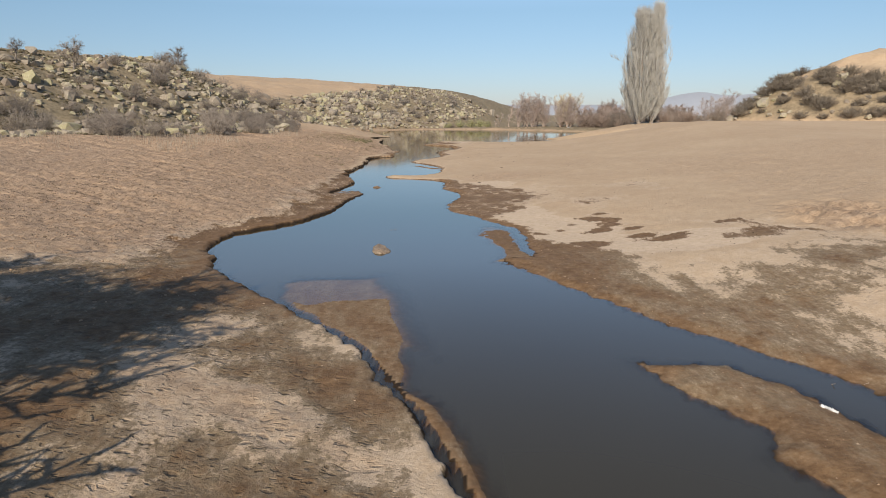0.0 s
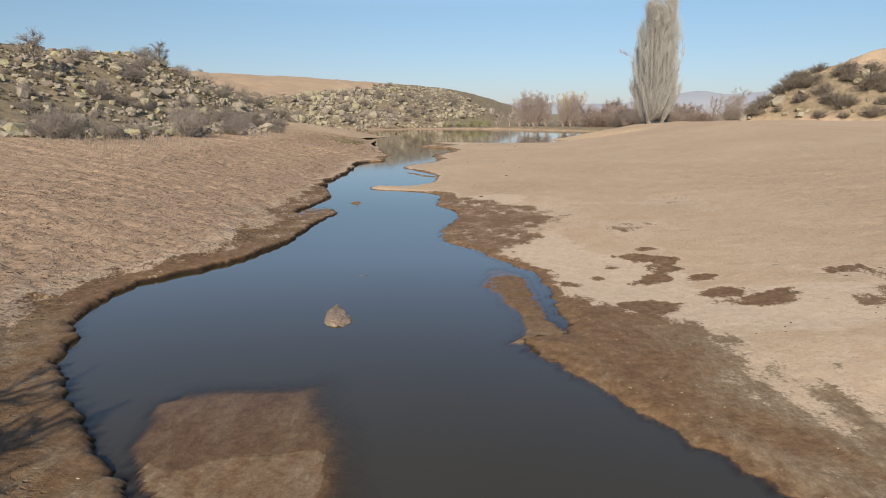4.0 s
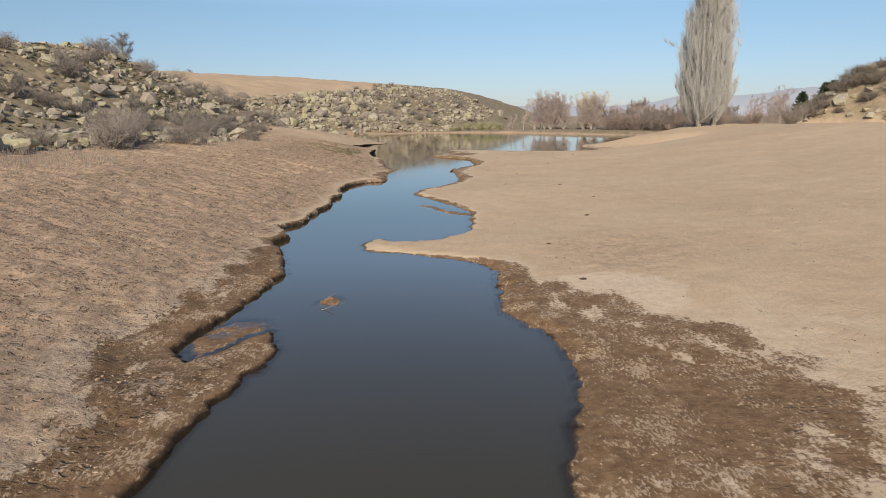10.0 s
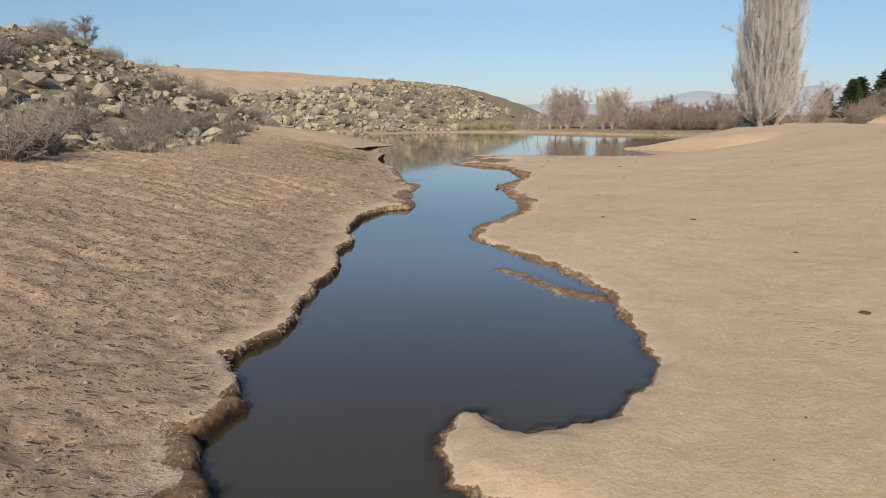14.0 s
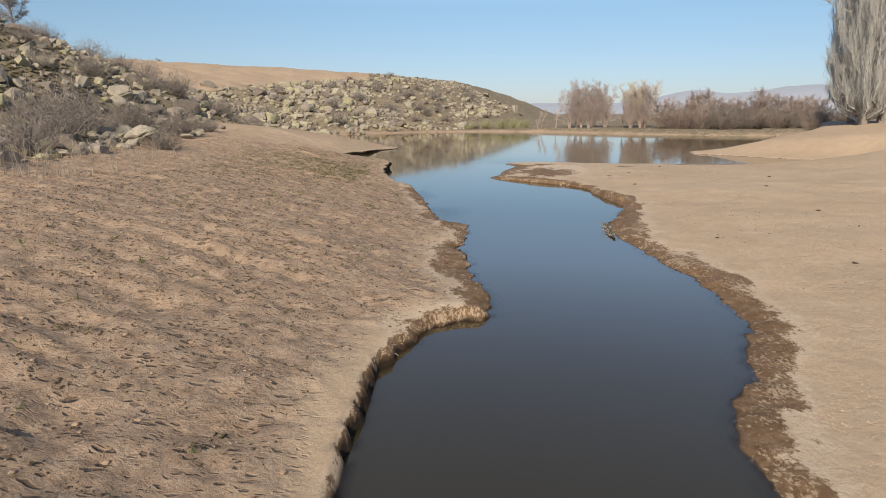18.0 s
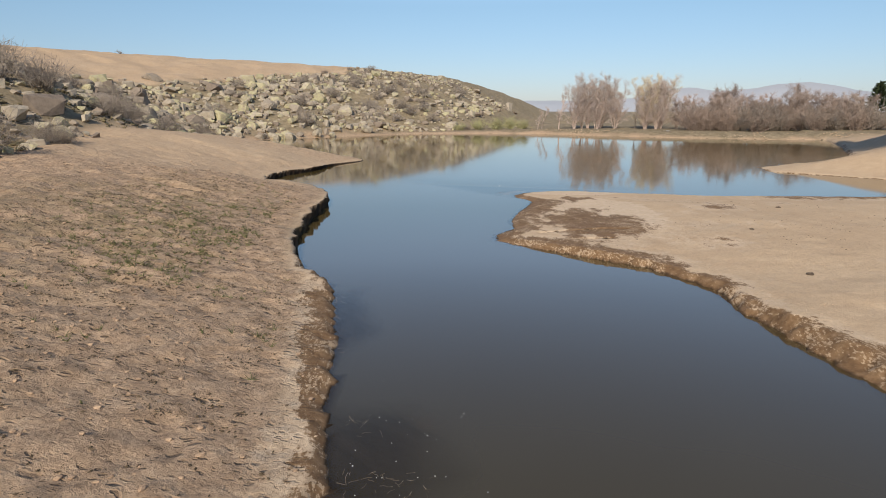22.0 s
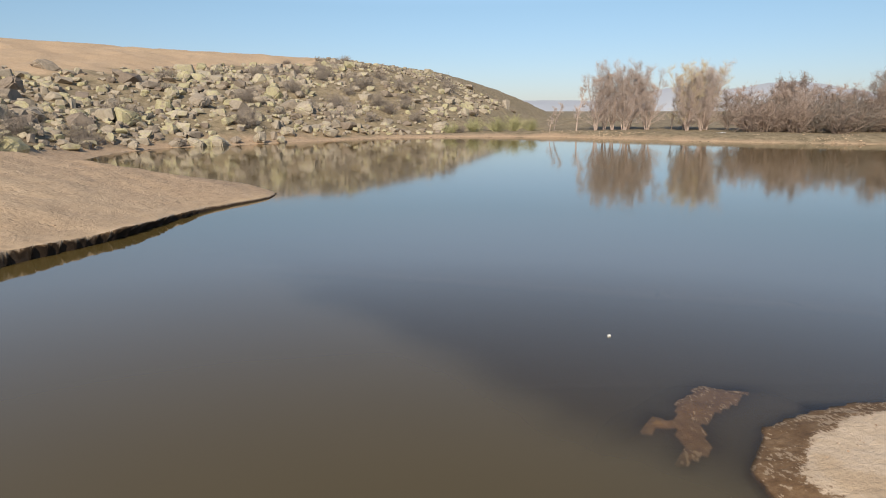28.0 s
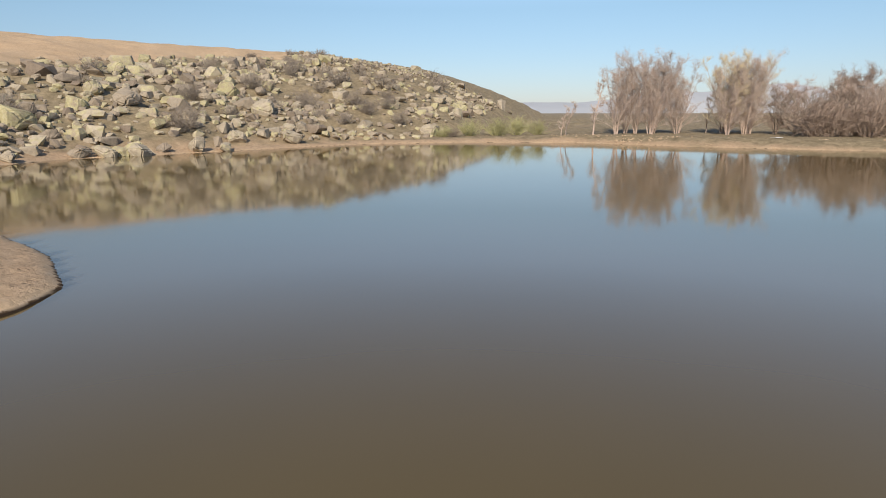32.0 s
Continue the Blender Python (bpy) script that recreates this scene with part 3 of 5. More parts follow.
    z = np.where((d <= 0) & (np.abs(wx + 0.12) < 1.0) & (np.abs(wy - 48.4) < 1.2), np.maximum(z, lump), z)
    return z, d, side, e, sw, se, rough, isl


def clear_by_spit(x, y):
    """How far the still water round the spit has settled clear."""
    s = (x + 3.75) * 0.812 + (y - 120.2) * 0.583 + 0.9 * fbm(x, y, 2.2, 145, 3)
    return smooth(-0.1, 1.3, s) * smooth(126, 116.5, y + 0.3 * x) * smooth(111.5, 113, y) * smooth(12, 6, x)


def soil(x, y, z, d, side, e, sw, se, rough, isl):
    n = fbm(x, y, 3.0, 111, 4, 0.6)
    broad = np.where(side > 0, np.interp(y, [10, 26, 29, 30, 31, 32.2, 34, 37, 40, 46, 50, 54, 60, 70, 78, 85, 90, 96, 103, 110, 113, 115, 120], [3.4, 3.0, 3.4, 1.7, 1.35, 0.75, 0.6, 0.9, 4.2, 4.6, 1.6, 0.1, 0.15, 0.6, 0.7, 1.1, 0.9, 0.7, 1.2, 2.0, 1.5, 0.4, 0.3]),
                     np.interp(y, [12, 22, 27, 33, 38, 42, 46, 52, 57, 74, 78, 86, 92, 97, 101, 140], [4.5, 4.0, 2.0, 1.5, 1.8, 1.8, 1.8, 1.1, 0.1, 0.1, 0.8, 0.8, 0.5, 0.6, 0.12, 0.12]))
    wet = 1.0 - 0.62 * e / np.maximum(broad, 0.05) + 0.5 * n
    wet = wet + 0.1 * (side > 0) * smooth(28, 22, y)
    wet = np.where(isl < 0.1, 0.95 + 0.5 * n, wet)
    south = np.where(side < 0.5, smooth(29, 24, y + 4 * n), 0.0)
    dried = sum(np.exp(-((x - cx) / a) ** 2 - ((y - cy) / b) ** 2) for cx, cy, a, b in ((0.6, 18.4, 0.8, 0.8), (1.6, 17.8, 0.8, 0.6), (2.6, 17.2, 0.9, 0.5), (3.5, 16.5, 0.8, 0.5), (4.7, 16.0, 0.45, 0.8), (0.2, 21.2, 0.9, 1.2)))
    wet = wet * (1 - south) + south * (0.68 + 0.6 * n + 0.3 * smooth(0.8, -0.6, x) * smooth(18.8, 16.5, y) - 0.42 * np.minimum(dried, 1.0) - 0.5 * smooth(9, 14, e))
    wet = np.where(d <= 0, np.where((z > -0.02) & (y > 40), 0.85, np.where((y > 27) & (y < 40), 0.8, np.where(y < 27, 0.85, 0.3))), wet)
    wet = np.where((side > 0) & (y > 111) & (y < 118.5), np.maximum(wet, 1.6 - e / 0.45), wet)
    speckled = smooth(36, 40, y) * smooth(53, 48, y) * smooth(0.15, 0.5, e)
    wet = wet * (1 - speckled) + np.minimum(wet, 0.62) * speckled
    # patches left by puddles on the east flat
    for cx, cy, a, b, v in ((9.5, 34.4, 0.5, 0.6, 1.1), (10.4, 35.0, 0.7, 0.9, 1.05), (10.9, 33.7, 0.6, 0.9, 1.05), (10.5, 32.8, 0.9, 0.6, 1.1), (11.3, 32.6, 0.7, 0.4, 1.0), (11.1, 34.5, 0.5, 0.9, 1.15), (11.0, 36.0, 0.45, 0.35, 1.1), (8.0, 32.6, 0.6, 0.45, 1.15), (8.9, 33.2, 0.4, 0.3, 1.0), (9.5, 30.6, 0.5, 0.32, 1.1), (11.6, 31.1, 0.8, 0.5, 1.1), (12.3, 30.4, 1.0, 0.6, 1.0), (6.2, 43.0, 2.4, 3.4, 0.6), (8.6, 46.0, 2.4, 1.8, 0.5), (14.2, 29.3, 1.8, 0.8, 0.7),
                            (5.2, 113.0, 2.6, 1.2, 0.7), (3.2, 107.3, 2.4, 3.2, 0.85), (13.5, 25.5, 3.0, 2.0, 0.7)):
        wet = np.maximum(wet, v * np.exp(-0.7 * (((x - cx) / a) ** 2 + ((y - cy) / b) ** 2)) + (0.8 * n + 0.5 * (a < 1.2) * fbm(x, y, 0.55, 331, 3, 0.6)) * (np.abs(x - cx) < 3 * a) * (np.abs(y - cy) < 3 * b))
    wet = np.clip(wet, 0, 1) * smooth(-2, 6, y) * smooth(200, 150, y)
    # rim: wet soil at the water's edge, with the bank's undercut shade painted in
    rim = np.where(side > 0, smooth(0.16, 0.0, e), smooth(np.interp(y, [30, 33, 46, 50, 98, 102], [0.13, 0.22, 0.22, 0.13, 0.13, 0.24]), 0.0, e)) * (d > -0.3)
    rim = rim * np.where(side > 0, 0.8, 0.95) * np.where((d <= 0) & (z > -0.006), 0.0, 1.0)
    rim = np.maximum(rim, (d < 0) * (z < -0.03) * np.minimum(1.0, 8.0 * clear_by_spit(x, y)))
    for cx, cy, a, c in CLEAR:
        rim = np.maximum(rim, (d < 0) * (z < -0.03) * np.exp(-(((x - cx) / (2.4 * a)) ** 2 + ((y - cy) / (2.0 * c)) ** 2) ** 3))
    hills = smooth(0.5, 3.0, sw)
    bare = smooth(0.0, 1.5, z + 2.0 * n - np.interp(x, [-70, -45, -25, -12], [6.5, 8.2, 12.8, 17.5])) * smooth(165, 190, y)
    turf = hills * (1 - bare)
    east_rock = smooth(0.3, 1.5, se) * smooth(16, 9, se + 9 * n)
    turf = np.maximum(turf, 0.8 * east_rock)
    north = smooth(1.2, 3.5, e + 2 * n + np.interp(x, [8, 22], [0, 1.3])) * smooth(165, 178, y) * (1 - hills)
    turf = np.maximum(turf, north)
    grass = np.maximum(0.7 * hills * (1 - bare), 0.55 * np.exp(-(((x + 12) / 4.5) ** 2 + ((y - 103) / 9) ** 2)))
    # cracks take the rim colour too, as painted shade in the gaps
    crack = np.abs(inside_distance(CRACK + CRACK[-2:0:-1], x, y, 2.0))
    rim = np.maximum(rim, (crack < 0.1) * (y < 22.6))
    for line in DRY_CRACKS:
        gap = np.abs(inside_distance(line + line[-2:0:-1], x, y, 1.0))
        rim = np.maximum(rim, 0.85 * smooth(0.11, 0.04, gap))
    crust = sum(np.exp(-(((x - cx) / a) ** 2 + ((y - cy) / b) ** 2) ** 2) for cx, cy, a, b in
                ((9.2, 33.0, 2.2, 3.2), (12.5, 29.6, 2.8, 1.7), (7.6, 37.6, 1.6, 2.4), (6.6, 48.8, 2.0, 2.2), (4.2, 108.5, 2.2, 5.0), (4.4, 115.2, 2.5, 1.0)))
    trod = np.where(side > 0, 0.28 * smooth(1.5, 4, e) * smooth(-0.1, 0.25, n), rough) * (1 - turf) * (d > 0)
    # a smooth path beside the creek on the west side, with trampled rows along it
    by = (side < 0.5) * smooth(33, 37, y) * smooth(56, 50, y)
    off = e + 0.5 * n
    trod = trod * (1 - 0.9 * by * np.exp(-((off - 2.0) / 0.4) ** 2)) + 1.2 * by * (np.exp(-((off - 1.25) / 0.2) ** 2) + np.exp(-((off - 2.9) / 0.4) ** 2)) * (d > 0)
    return np.clip(trod, 0, 1), np.clip(wet, 0, 1), np.clip(rim, 0, 1), np.clip(grass, 0, 1), np.clip(turf, 0, 1), np.clip(rough, 0, 1), np.clip(crust, 0, 1)


def steps(stops):
    """Grid lines: spans of (end, spacing) from the first value on, the spacing sliding within a span."""
    out, at = [stops[0][0]], stops[0][0]
    for (a, s), (b, t) in zip(stops, stops[1:]):
        while at < b - 1e-6:
            f = (at - a) / (b - a)
            at = min(b, at + s * (t / s) ** f)
            out.append(at)
    return np.array(out)


def height_at(px, py):
    return land(np.array([float(px)]), np.array([float(py)]))[0][0]


def build_ground():
    gx = steps([(-3000, 400), (-400, 60), (-120, 3.0), (-60, 1.1), (-30, 0.6), (-17, 0.15), (-12, 0.1), (-7, 0.075), (9, 0.075), (14, 0.13), (24, 0.3), (60, 1.1), (130, 4), (400, 60), (3000, 400)])
    gy = steps([(-1500, 300), (-60, 12), (0, 1.0), (12, 0.1), (60, 0.1), (118, 0.1), (128, 0.18), (150, 0.4), (210, 0.65), (270, 1.1), (330, 6), (700, 80), (4000, 500)])
    x, y = np.meshgrid(gx, gy)
    x, y = x.ravel(), y.ravel()
    facts = land(x, y)
    z = facts[0].copy()
    far = smooth(350, 900, np.maximum(np.abs(x), np.abs(y - 120)))
    z = z * (1 - far) + 1.5 * far
    tags = soil(x, y, *facts)
    nx, ny = len(gx), len(gy)
    # the undercut west bank: its lip hangs out over the water
    out_y, out_x = np.gradient(facts[1].reshape(ny, nx), gy, gx)
    lip = (facts[2] < 0.5) * (facts[1] > 0) * smooth(100, 102.5, y) * smooth(136, 130, y) * smooth(0.1, 0.24, z) * smooth(0.8, 0.1, facts[3])
    lip = lip * (0.12 + 0.3 * np.clip(fbm(x, y, 0.7, 321, 3, 0.65) + 0.25, 0, 1))
    x, y = x - lip * np.clip(out_x.ravel(), -1, 1), y - lip * np.clip(out_y.ravel(), -1, 1)
    i = np.arange(nx * ny).reshape(ny, nx)
    quads = np.stack([i[:-1, :-1], i[:-1, 1:], i[1:, 1:], i[1:, :-1]], -1).reshape(-1, 4)
    me = bpy.data.meshes.new("ground")
    me.vertices.add(len(x))
    me.vertices.foreach_set("co", np.stack([x, y, z], -1).astype(np.float32).ravel())
    me.loops.add(quads.size)
    me.loops.foreach_set("vertex_index", quads.ravel().astype(np.int32))
    me.polygons.add(len(quads))
    me.polygons.foreach_set("loop_start", np.arange(0, quads.size, 4, dtype=np.int32))
    me.polygons.foreach_set("use_smooth", np.ones(len(quads), bool))
    me.update(calc_edges=True)
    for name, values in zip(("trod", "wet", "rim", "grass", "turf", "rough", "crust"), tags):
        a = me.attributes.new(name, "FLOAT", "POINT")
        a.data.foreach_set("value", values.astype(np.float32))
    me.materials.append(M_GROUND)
    return tagged(new("ground", me), "dry cracked mud flats with ploughed soil and rising hillsides", "ground", kind="structure")


def build_water():
    gx = steps([(-60, 4), (-20, 0.6), (-8, 0.2), (14, 0.2), (30, 0.6), (60, 3)])
    gy = steps([(-60, 8), (5, 0.4), (14, 0.2), (122, 0.3), (150, 1.0), (215, 3)])
    x, y = np.meshgrid(gx, gy)
    x, y = x.ravel(), y.ravel()
    z, d = land(x, y)[:2]
    murk = np.clip(1 - np.exp(-np.clip(-z, 0, None) / 0.04), 0.1, 1)
    murk *= 1 - 0.5 * clear_by_spit(x, y)
    for cx, cy, a, c in CLEAR:
        murk *= 1 - 0.6 * np.exp(-(((x - cx + 0.8 * fbm(x, y, 2.5, 141, 3)) / a) ** 2 + ((y - cy + 0.8 * fbm(x, y, 2.5, 143, 3)) / c) ** 2) ** 2)
    nx, ny = len(gx), len(gy)
    i = np.arange(nx * ny).reshape(ny, nx)
    quads = np.stack([i[:-1, :-1], i[:-1, 1:], i[1:, 1:], i[1:, :-1]], -1).reshape(-1, 4)
    quads = quads[(d[quads] < 0.9).any(1)]
    used = np.unique(quads)
    back = np.zeros(len(x), int)
    back[used] = np.arange(len(used))
    co = np.stack([x[used], y[used], np.zeros(len(used))], -1)
    me = bpy.data.meshes.new("water")
    me.from_pydata(co.tolist(), [], back[quads].tolist())
    silt = np.interp(y + 3 * fbm(x, y, 14, 151, 3), [70, 100, 116, 150], [0.0, 0.25, 0.8, 1.0])
    for name, values in (("murk", murk), ("silt", silt)):
        a = me.attributes.new(name, "FLOAT", "POINT")
        a.data.foreach_set("value", values[used].astype(np.float32))
    me.materials.append(M_WATER)
    return tagged(new("water", me), "still muddy brown water reflecting the sky", "water", kind="structure")


ground, water = build_ground(), build_water()


# ---- boulders ----
def boulder_mesh(name, seed, flat=0.75, corners=16, worn=True):
    """An angular split boulder with worn edges, one unit across."""
    rng = random.Random(seed)
    bm = bmesh.new()
    for _ in range(corners):
        p = Vector((rng.uniform(-1, 1), rng.uniform(-1, 1), rng.uniform(-1, 1)))
        p *= 0.5 / (abs(p.x) ** 4 + abs(p.y) ** 4 + abs(p.z) ** 4) ** 0.25 * rng.uniform(0.82, 1.05)
        bm.verts.new((p.x * 1.15, p.y, p.z * flat))
    hull = bmesh.ops.convex_hull(bm, input=bm.verts[:])
    bmesh.ops.delete(bm, geom=list({v for v in hull["geom_interior"] if isinstance(v, bmesh.types.BMVert)}), context="VERTS")
    bmesh.ops.dissolve_limit(bm, angle_limit=radians(14), verts=bm.verts[:], edges=bm.edges[:])
    if worn:
        bmesh.ops.bevel(bm, geom=bm.edges[:], offset=0.06, segments=2, affect="EDGES")
        bmesh.ops.triangulate(bm, faces=[f for f in bm.faces if len(f.verts) > 4])
        bmesh.ops.subdivide_edges(bm, edges=[e for e in bm.edges if e.calc_length() > 0.25], cuts=1, use_grid_fill=True)
        for v in bm.verts:
            v.co += v.co.normalized() * (noise.noise(v.co * 3.3 + Vector((seed, 0, 0))) * 0.07 + noise.noise(v.co * 8.0 + Vector((seed, 3, 0))) * 0.03)
    bmesh.ops.triangulate(bm, faces=bm.faces[:])
    bmesh.ops.recalc_face_normals(bm, faces=bm.faces[:])
    me = bpy.data.meshes.new(name)
    bm.to_mesh(me)
    bm.free()
    me.materials.append(M_ROCK)
    return me


def soil_heights(points):
    p = np.array(points, float)
    return land(p[:, 0], p[:, 1])[0]


BOULDERS = [boulder_mesh("boulder", k, 0.72 + 0.09 * (k % 4), 18 + k % 9) for k in range(16)]


COBBLES = [boulder_mesh("cobble", 30 + k, 0.8, 15, False) for k in range(10)]


def scatter(rng, count, box, weight, size, taken, gap=0.42):
    """Places (x, y, width) that keep apart, thinned by weight(x, y); taken keeps them by cells of four metres."""
    tries = np.array([(rng.uniform(box[0], box[1]), rng.uniform(box[2], box[3])) for _ in range(count * 7)])
    z, d, side, e, sw, se, rough, isl = land(tries[:, 0], tries[:, 1])
    w = weight(tries[:, 0], tries[:, 1], z, e, sw, se)
    out = []
    for (px, py), pz, pw in zip(tries, z, w):
        if len(out) >= count:
            break
        if rng.random() > pw:
            continue
        s = size(rng, px, py)
        i, j = int(px // 4), int(py // 4)
        around = (q for a in (-1, 0, 1) for b in (-1, 0, 1) for q in taken.get((i + a, j + b), ()))
        if any((px - q[0]) ** 2 + (py - q[1]) ** 2 < (gap * (s + q[2])) ** 2 for q in around):
            continue
        taken.setdefault((i, j), []).append((px, py, s))
        out.append((px, py, pz, s))
    return out


def join_lumps(name, places, meshes, mat, sink=0.25, squash=1.0, seed=5):
    """One mesh out of many small lumps."""
    rng = random.Random(seed)
    verts, faces, base = [], [], 0
    shapes = []
    for me in meshes:
        co = np.empty(len(me.vertices) * 3)
        me.vertices.foreach_get("co", co)
        shapes.append((co.reshape(-1, 3), np.array([list(p.vertices) for p in me.polygons])))
    for x, y, z, s in places:
        co, poly = shapes[rng.randrange(len(shapes))]
        a = rng.uniform(0, 6.28)
        c, n = math.cos(a), math.sin(a)
        k = np.array([s * rng.uniform(0.8, 1.25), s * rng.uniform(0.7, 1.1), s * squash * rng.uniform(0.7, 1.1)])
        p = co * k
        p = np.stack([p[:, 0] * c - p[:, 1] * n + x, p[:, 0] * n + p[:, 1] * c + y, p[:, 2] + z + s * squash * (0.5 - sink) * 0.6], -1)
        verts.append(p)
        faces.append(poly + base)
        base += len(p)
    me = bpy.data.meshes.new(name)
    co, poly = np.concatenate(verts), np.concatenate(faces)
    me.from_pydata(co.tolist(), [], poly.tolist())
    me.materials.append(mat)
    return new(name, me)


def boulder_weight(x, y, z, e, sw, se):
    field = smooth(0.0, 0.8, sw) * smooth(1.5, -0.5, z - np.interp(x, [-70, -45, -25, -12], [6.5, 8.6, 13.0, 17.5])) * smooth(60, 46, sw) * smooth(150, 165, y) * smooth(2, -6, x - 0.24 * (y - 200))
    field *= (0.3 + 0.7 * smooth(-0.14, 0.08, fbm(x, y, 9, 7, 3))) * (1 - 0.8 * smooth(3.5, 6.5, z) * smooth(-28, -14, x))
    near = 0.55 * smooth(0.2, 1.5, sw) * smooth(34, 24, sw) * smooth(45, 60, y) * smooth(165, 150, y)
    near *= 0.65 + 0.35 * smooth(-0.2, 0.1, fbm(x, y, 9, 17, 3))
    top = 0.8 * (np.abs(z - np.interp(x, [-30, 10, 25], [13.0, 12.4, 6.0])) < 1.6) * smooth(-28, -16, x) * smooth(250, 262, y)
    return np.maximum(np.maximum(field, near), top) * (e > 0.5)


def boulder_size(rng, x, y):
    return min(2.6, 0.75 + rng.expovariate(1.0) * 0.55) if y > 150 else min(1.7, 0.55 + rng.expovariate(1.0) * 0.4)


rng = random.Random(11)
taken = {}
named = scatter(rng, 200, (-66, 8, 152, 252), boulder_weight, boulder_size, taken, 0.32)
named += scatter(rng, 85, (-48, -18, 55, 150), boulder_weight, boulder_size, taken, 0.38)
named += scatter(rng, 16, (-33, -17, 166, 188), lambda x, y, z, e, sw, se: (e > 0.05) * (e < 1.8) * 0.9, lambda r, x, y: r.uniform(0.9, 2.0), taken, 0.34)
named += scatter(rng, 24, (62, 140, 98, 195), lambda x, y, z, e, sw, se: smooth(0.2, 1.0, se) * smooth(12, 7, se) * 0.9,
                 lambda r, x, y: min(2.6, 1.0 + r.expovariate(1.0) * 0.7), taken)
BOULDER_LABELS = ("pale grey weathered boulder with lichen on the hillside", "yellow lichen covered boulder half sunk in turf", "brown angular boulder with broken faces")
for k, (x, y, z, s) in enumerate(named):
    ob = new("boulder", BOULDERS[k % len(BOULDERS)])
    ob.matrix_world = Matrix.LocRotScale((x, y, z + 0.16 * s), Euler((rng.uniform(-0.35, 0.35), rng.uniform(-0.35, 0.35), rng.uniform(0, 6.28))),
                                         (s * rng.uniform(0.9, 1.25), s * rng.uniform(0.8, 1.1), s * rng.uniform(0.8, 1.15)))
    tagged(ob, BOULDER_LABELS[k % 3], "boulder", "boulders on the hillsides")
rest = scatter(rng, 340, (-66, 8, 160, 252), boulder_weight, boulder_size, taken, 0.32)
rest += scatter(rng, 60, (-48, -18, 55, 150), boulder_weight, boulder_size, taken, 0.38)
rest += scatter(rng, 3800, (-95, 22, 150, 290), boulder_weight, lambda r, x, y: 0.4 + r.expovariate(1.0) * 0.42, taken, 0.3)
rest += scatter(rng, 1900, (-58, -17, 50, 155), boulder_weight, lambda r, x, y: 0.35 + r.expovariate(1.0) * 0.4, taken, 0.36)
rest += scatter(rng, 260, (62, 140, 98, 195), lambda x, y, z, e, sw, se: smooth(0.1, 0.8, se) * smooth(14, 8, se),
                lambda r, x, y: 0.8 + r.expovariate(1.0) * 0.7, taken, 0.36)
tagged(join_lumps("rubble", rest, COBBLES, M_ROCK), "loose grey rubble between the boulders", "rubble", kind="stuff")


# ---- wood ----
class Wood:
    """Collects tapering limbs as thin tubes."""

    def __init__(self, seed):
        self.rng, self.verts, self.faces = random.Random(seed), [], []

    def limb(self, points, r0, r1, sides=4):
        n = len(points)
        base = len(self.verts)
        for i, p in enumerate(points):
            a = points[min(i + 1, n - 1)] - points[max(i - 1, 0)]
            u = a.orthogonal().normalized()
            v = a.cross(u).normalized()
            r = r0 + (r1 - r0) * i / (n - 1)
            for k in range(sides):
                t = 2 * math.pi * k / sides
                self.verts.append(p + (u * math.cos(t) + v * math.sin(t)) * r)
        for i in range(n - 1):
            for k in range(sides):
                a, b = base + i * sides + k, base + i * sides + (k + 1) % sides
                self.faces.append((a, b, b + sides, a + sides))

    def path(self, start, way, length, pieces, up=0.0, wander=0.15):
        pts, p, d = [start], start.copy(), way.normalized()
        for _ in range(pieces):
            r = self.rng
            d = (d + Vector((r.gauss(0, wander), r.gauss(0, wander), r.gauss(0, wander) + up))).normalized()
            p = p + d * (length / pieces)
            pts.append(p.copy())
        return pts

    def mesh(self, name, mat):
        me = bpy.data.meshes.new(name)
        me.from_pydata([tuple(v) for v in self.verts], [], self.faces)
        me.materials.append(mat)
        return me


def part(name, me, parent, label=""):
    ob = new(name, me)
    ob.parent = parent
    if label:
        ob["label"] = label
    return ob


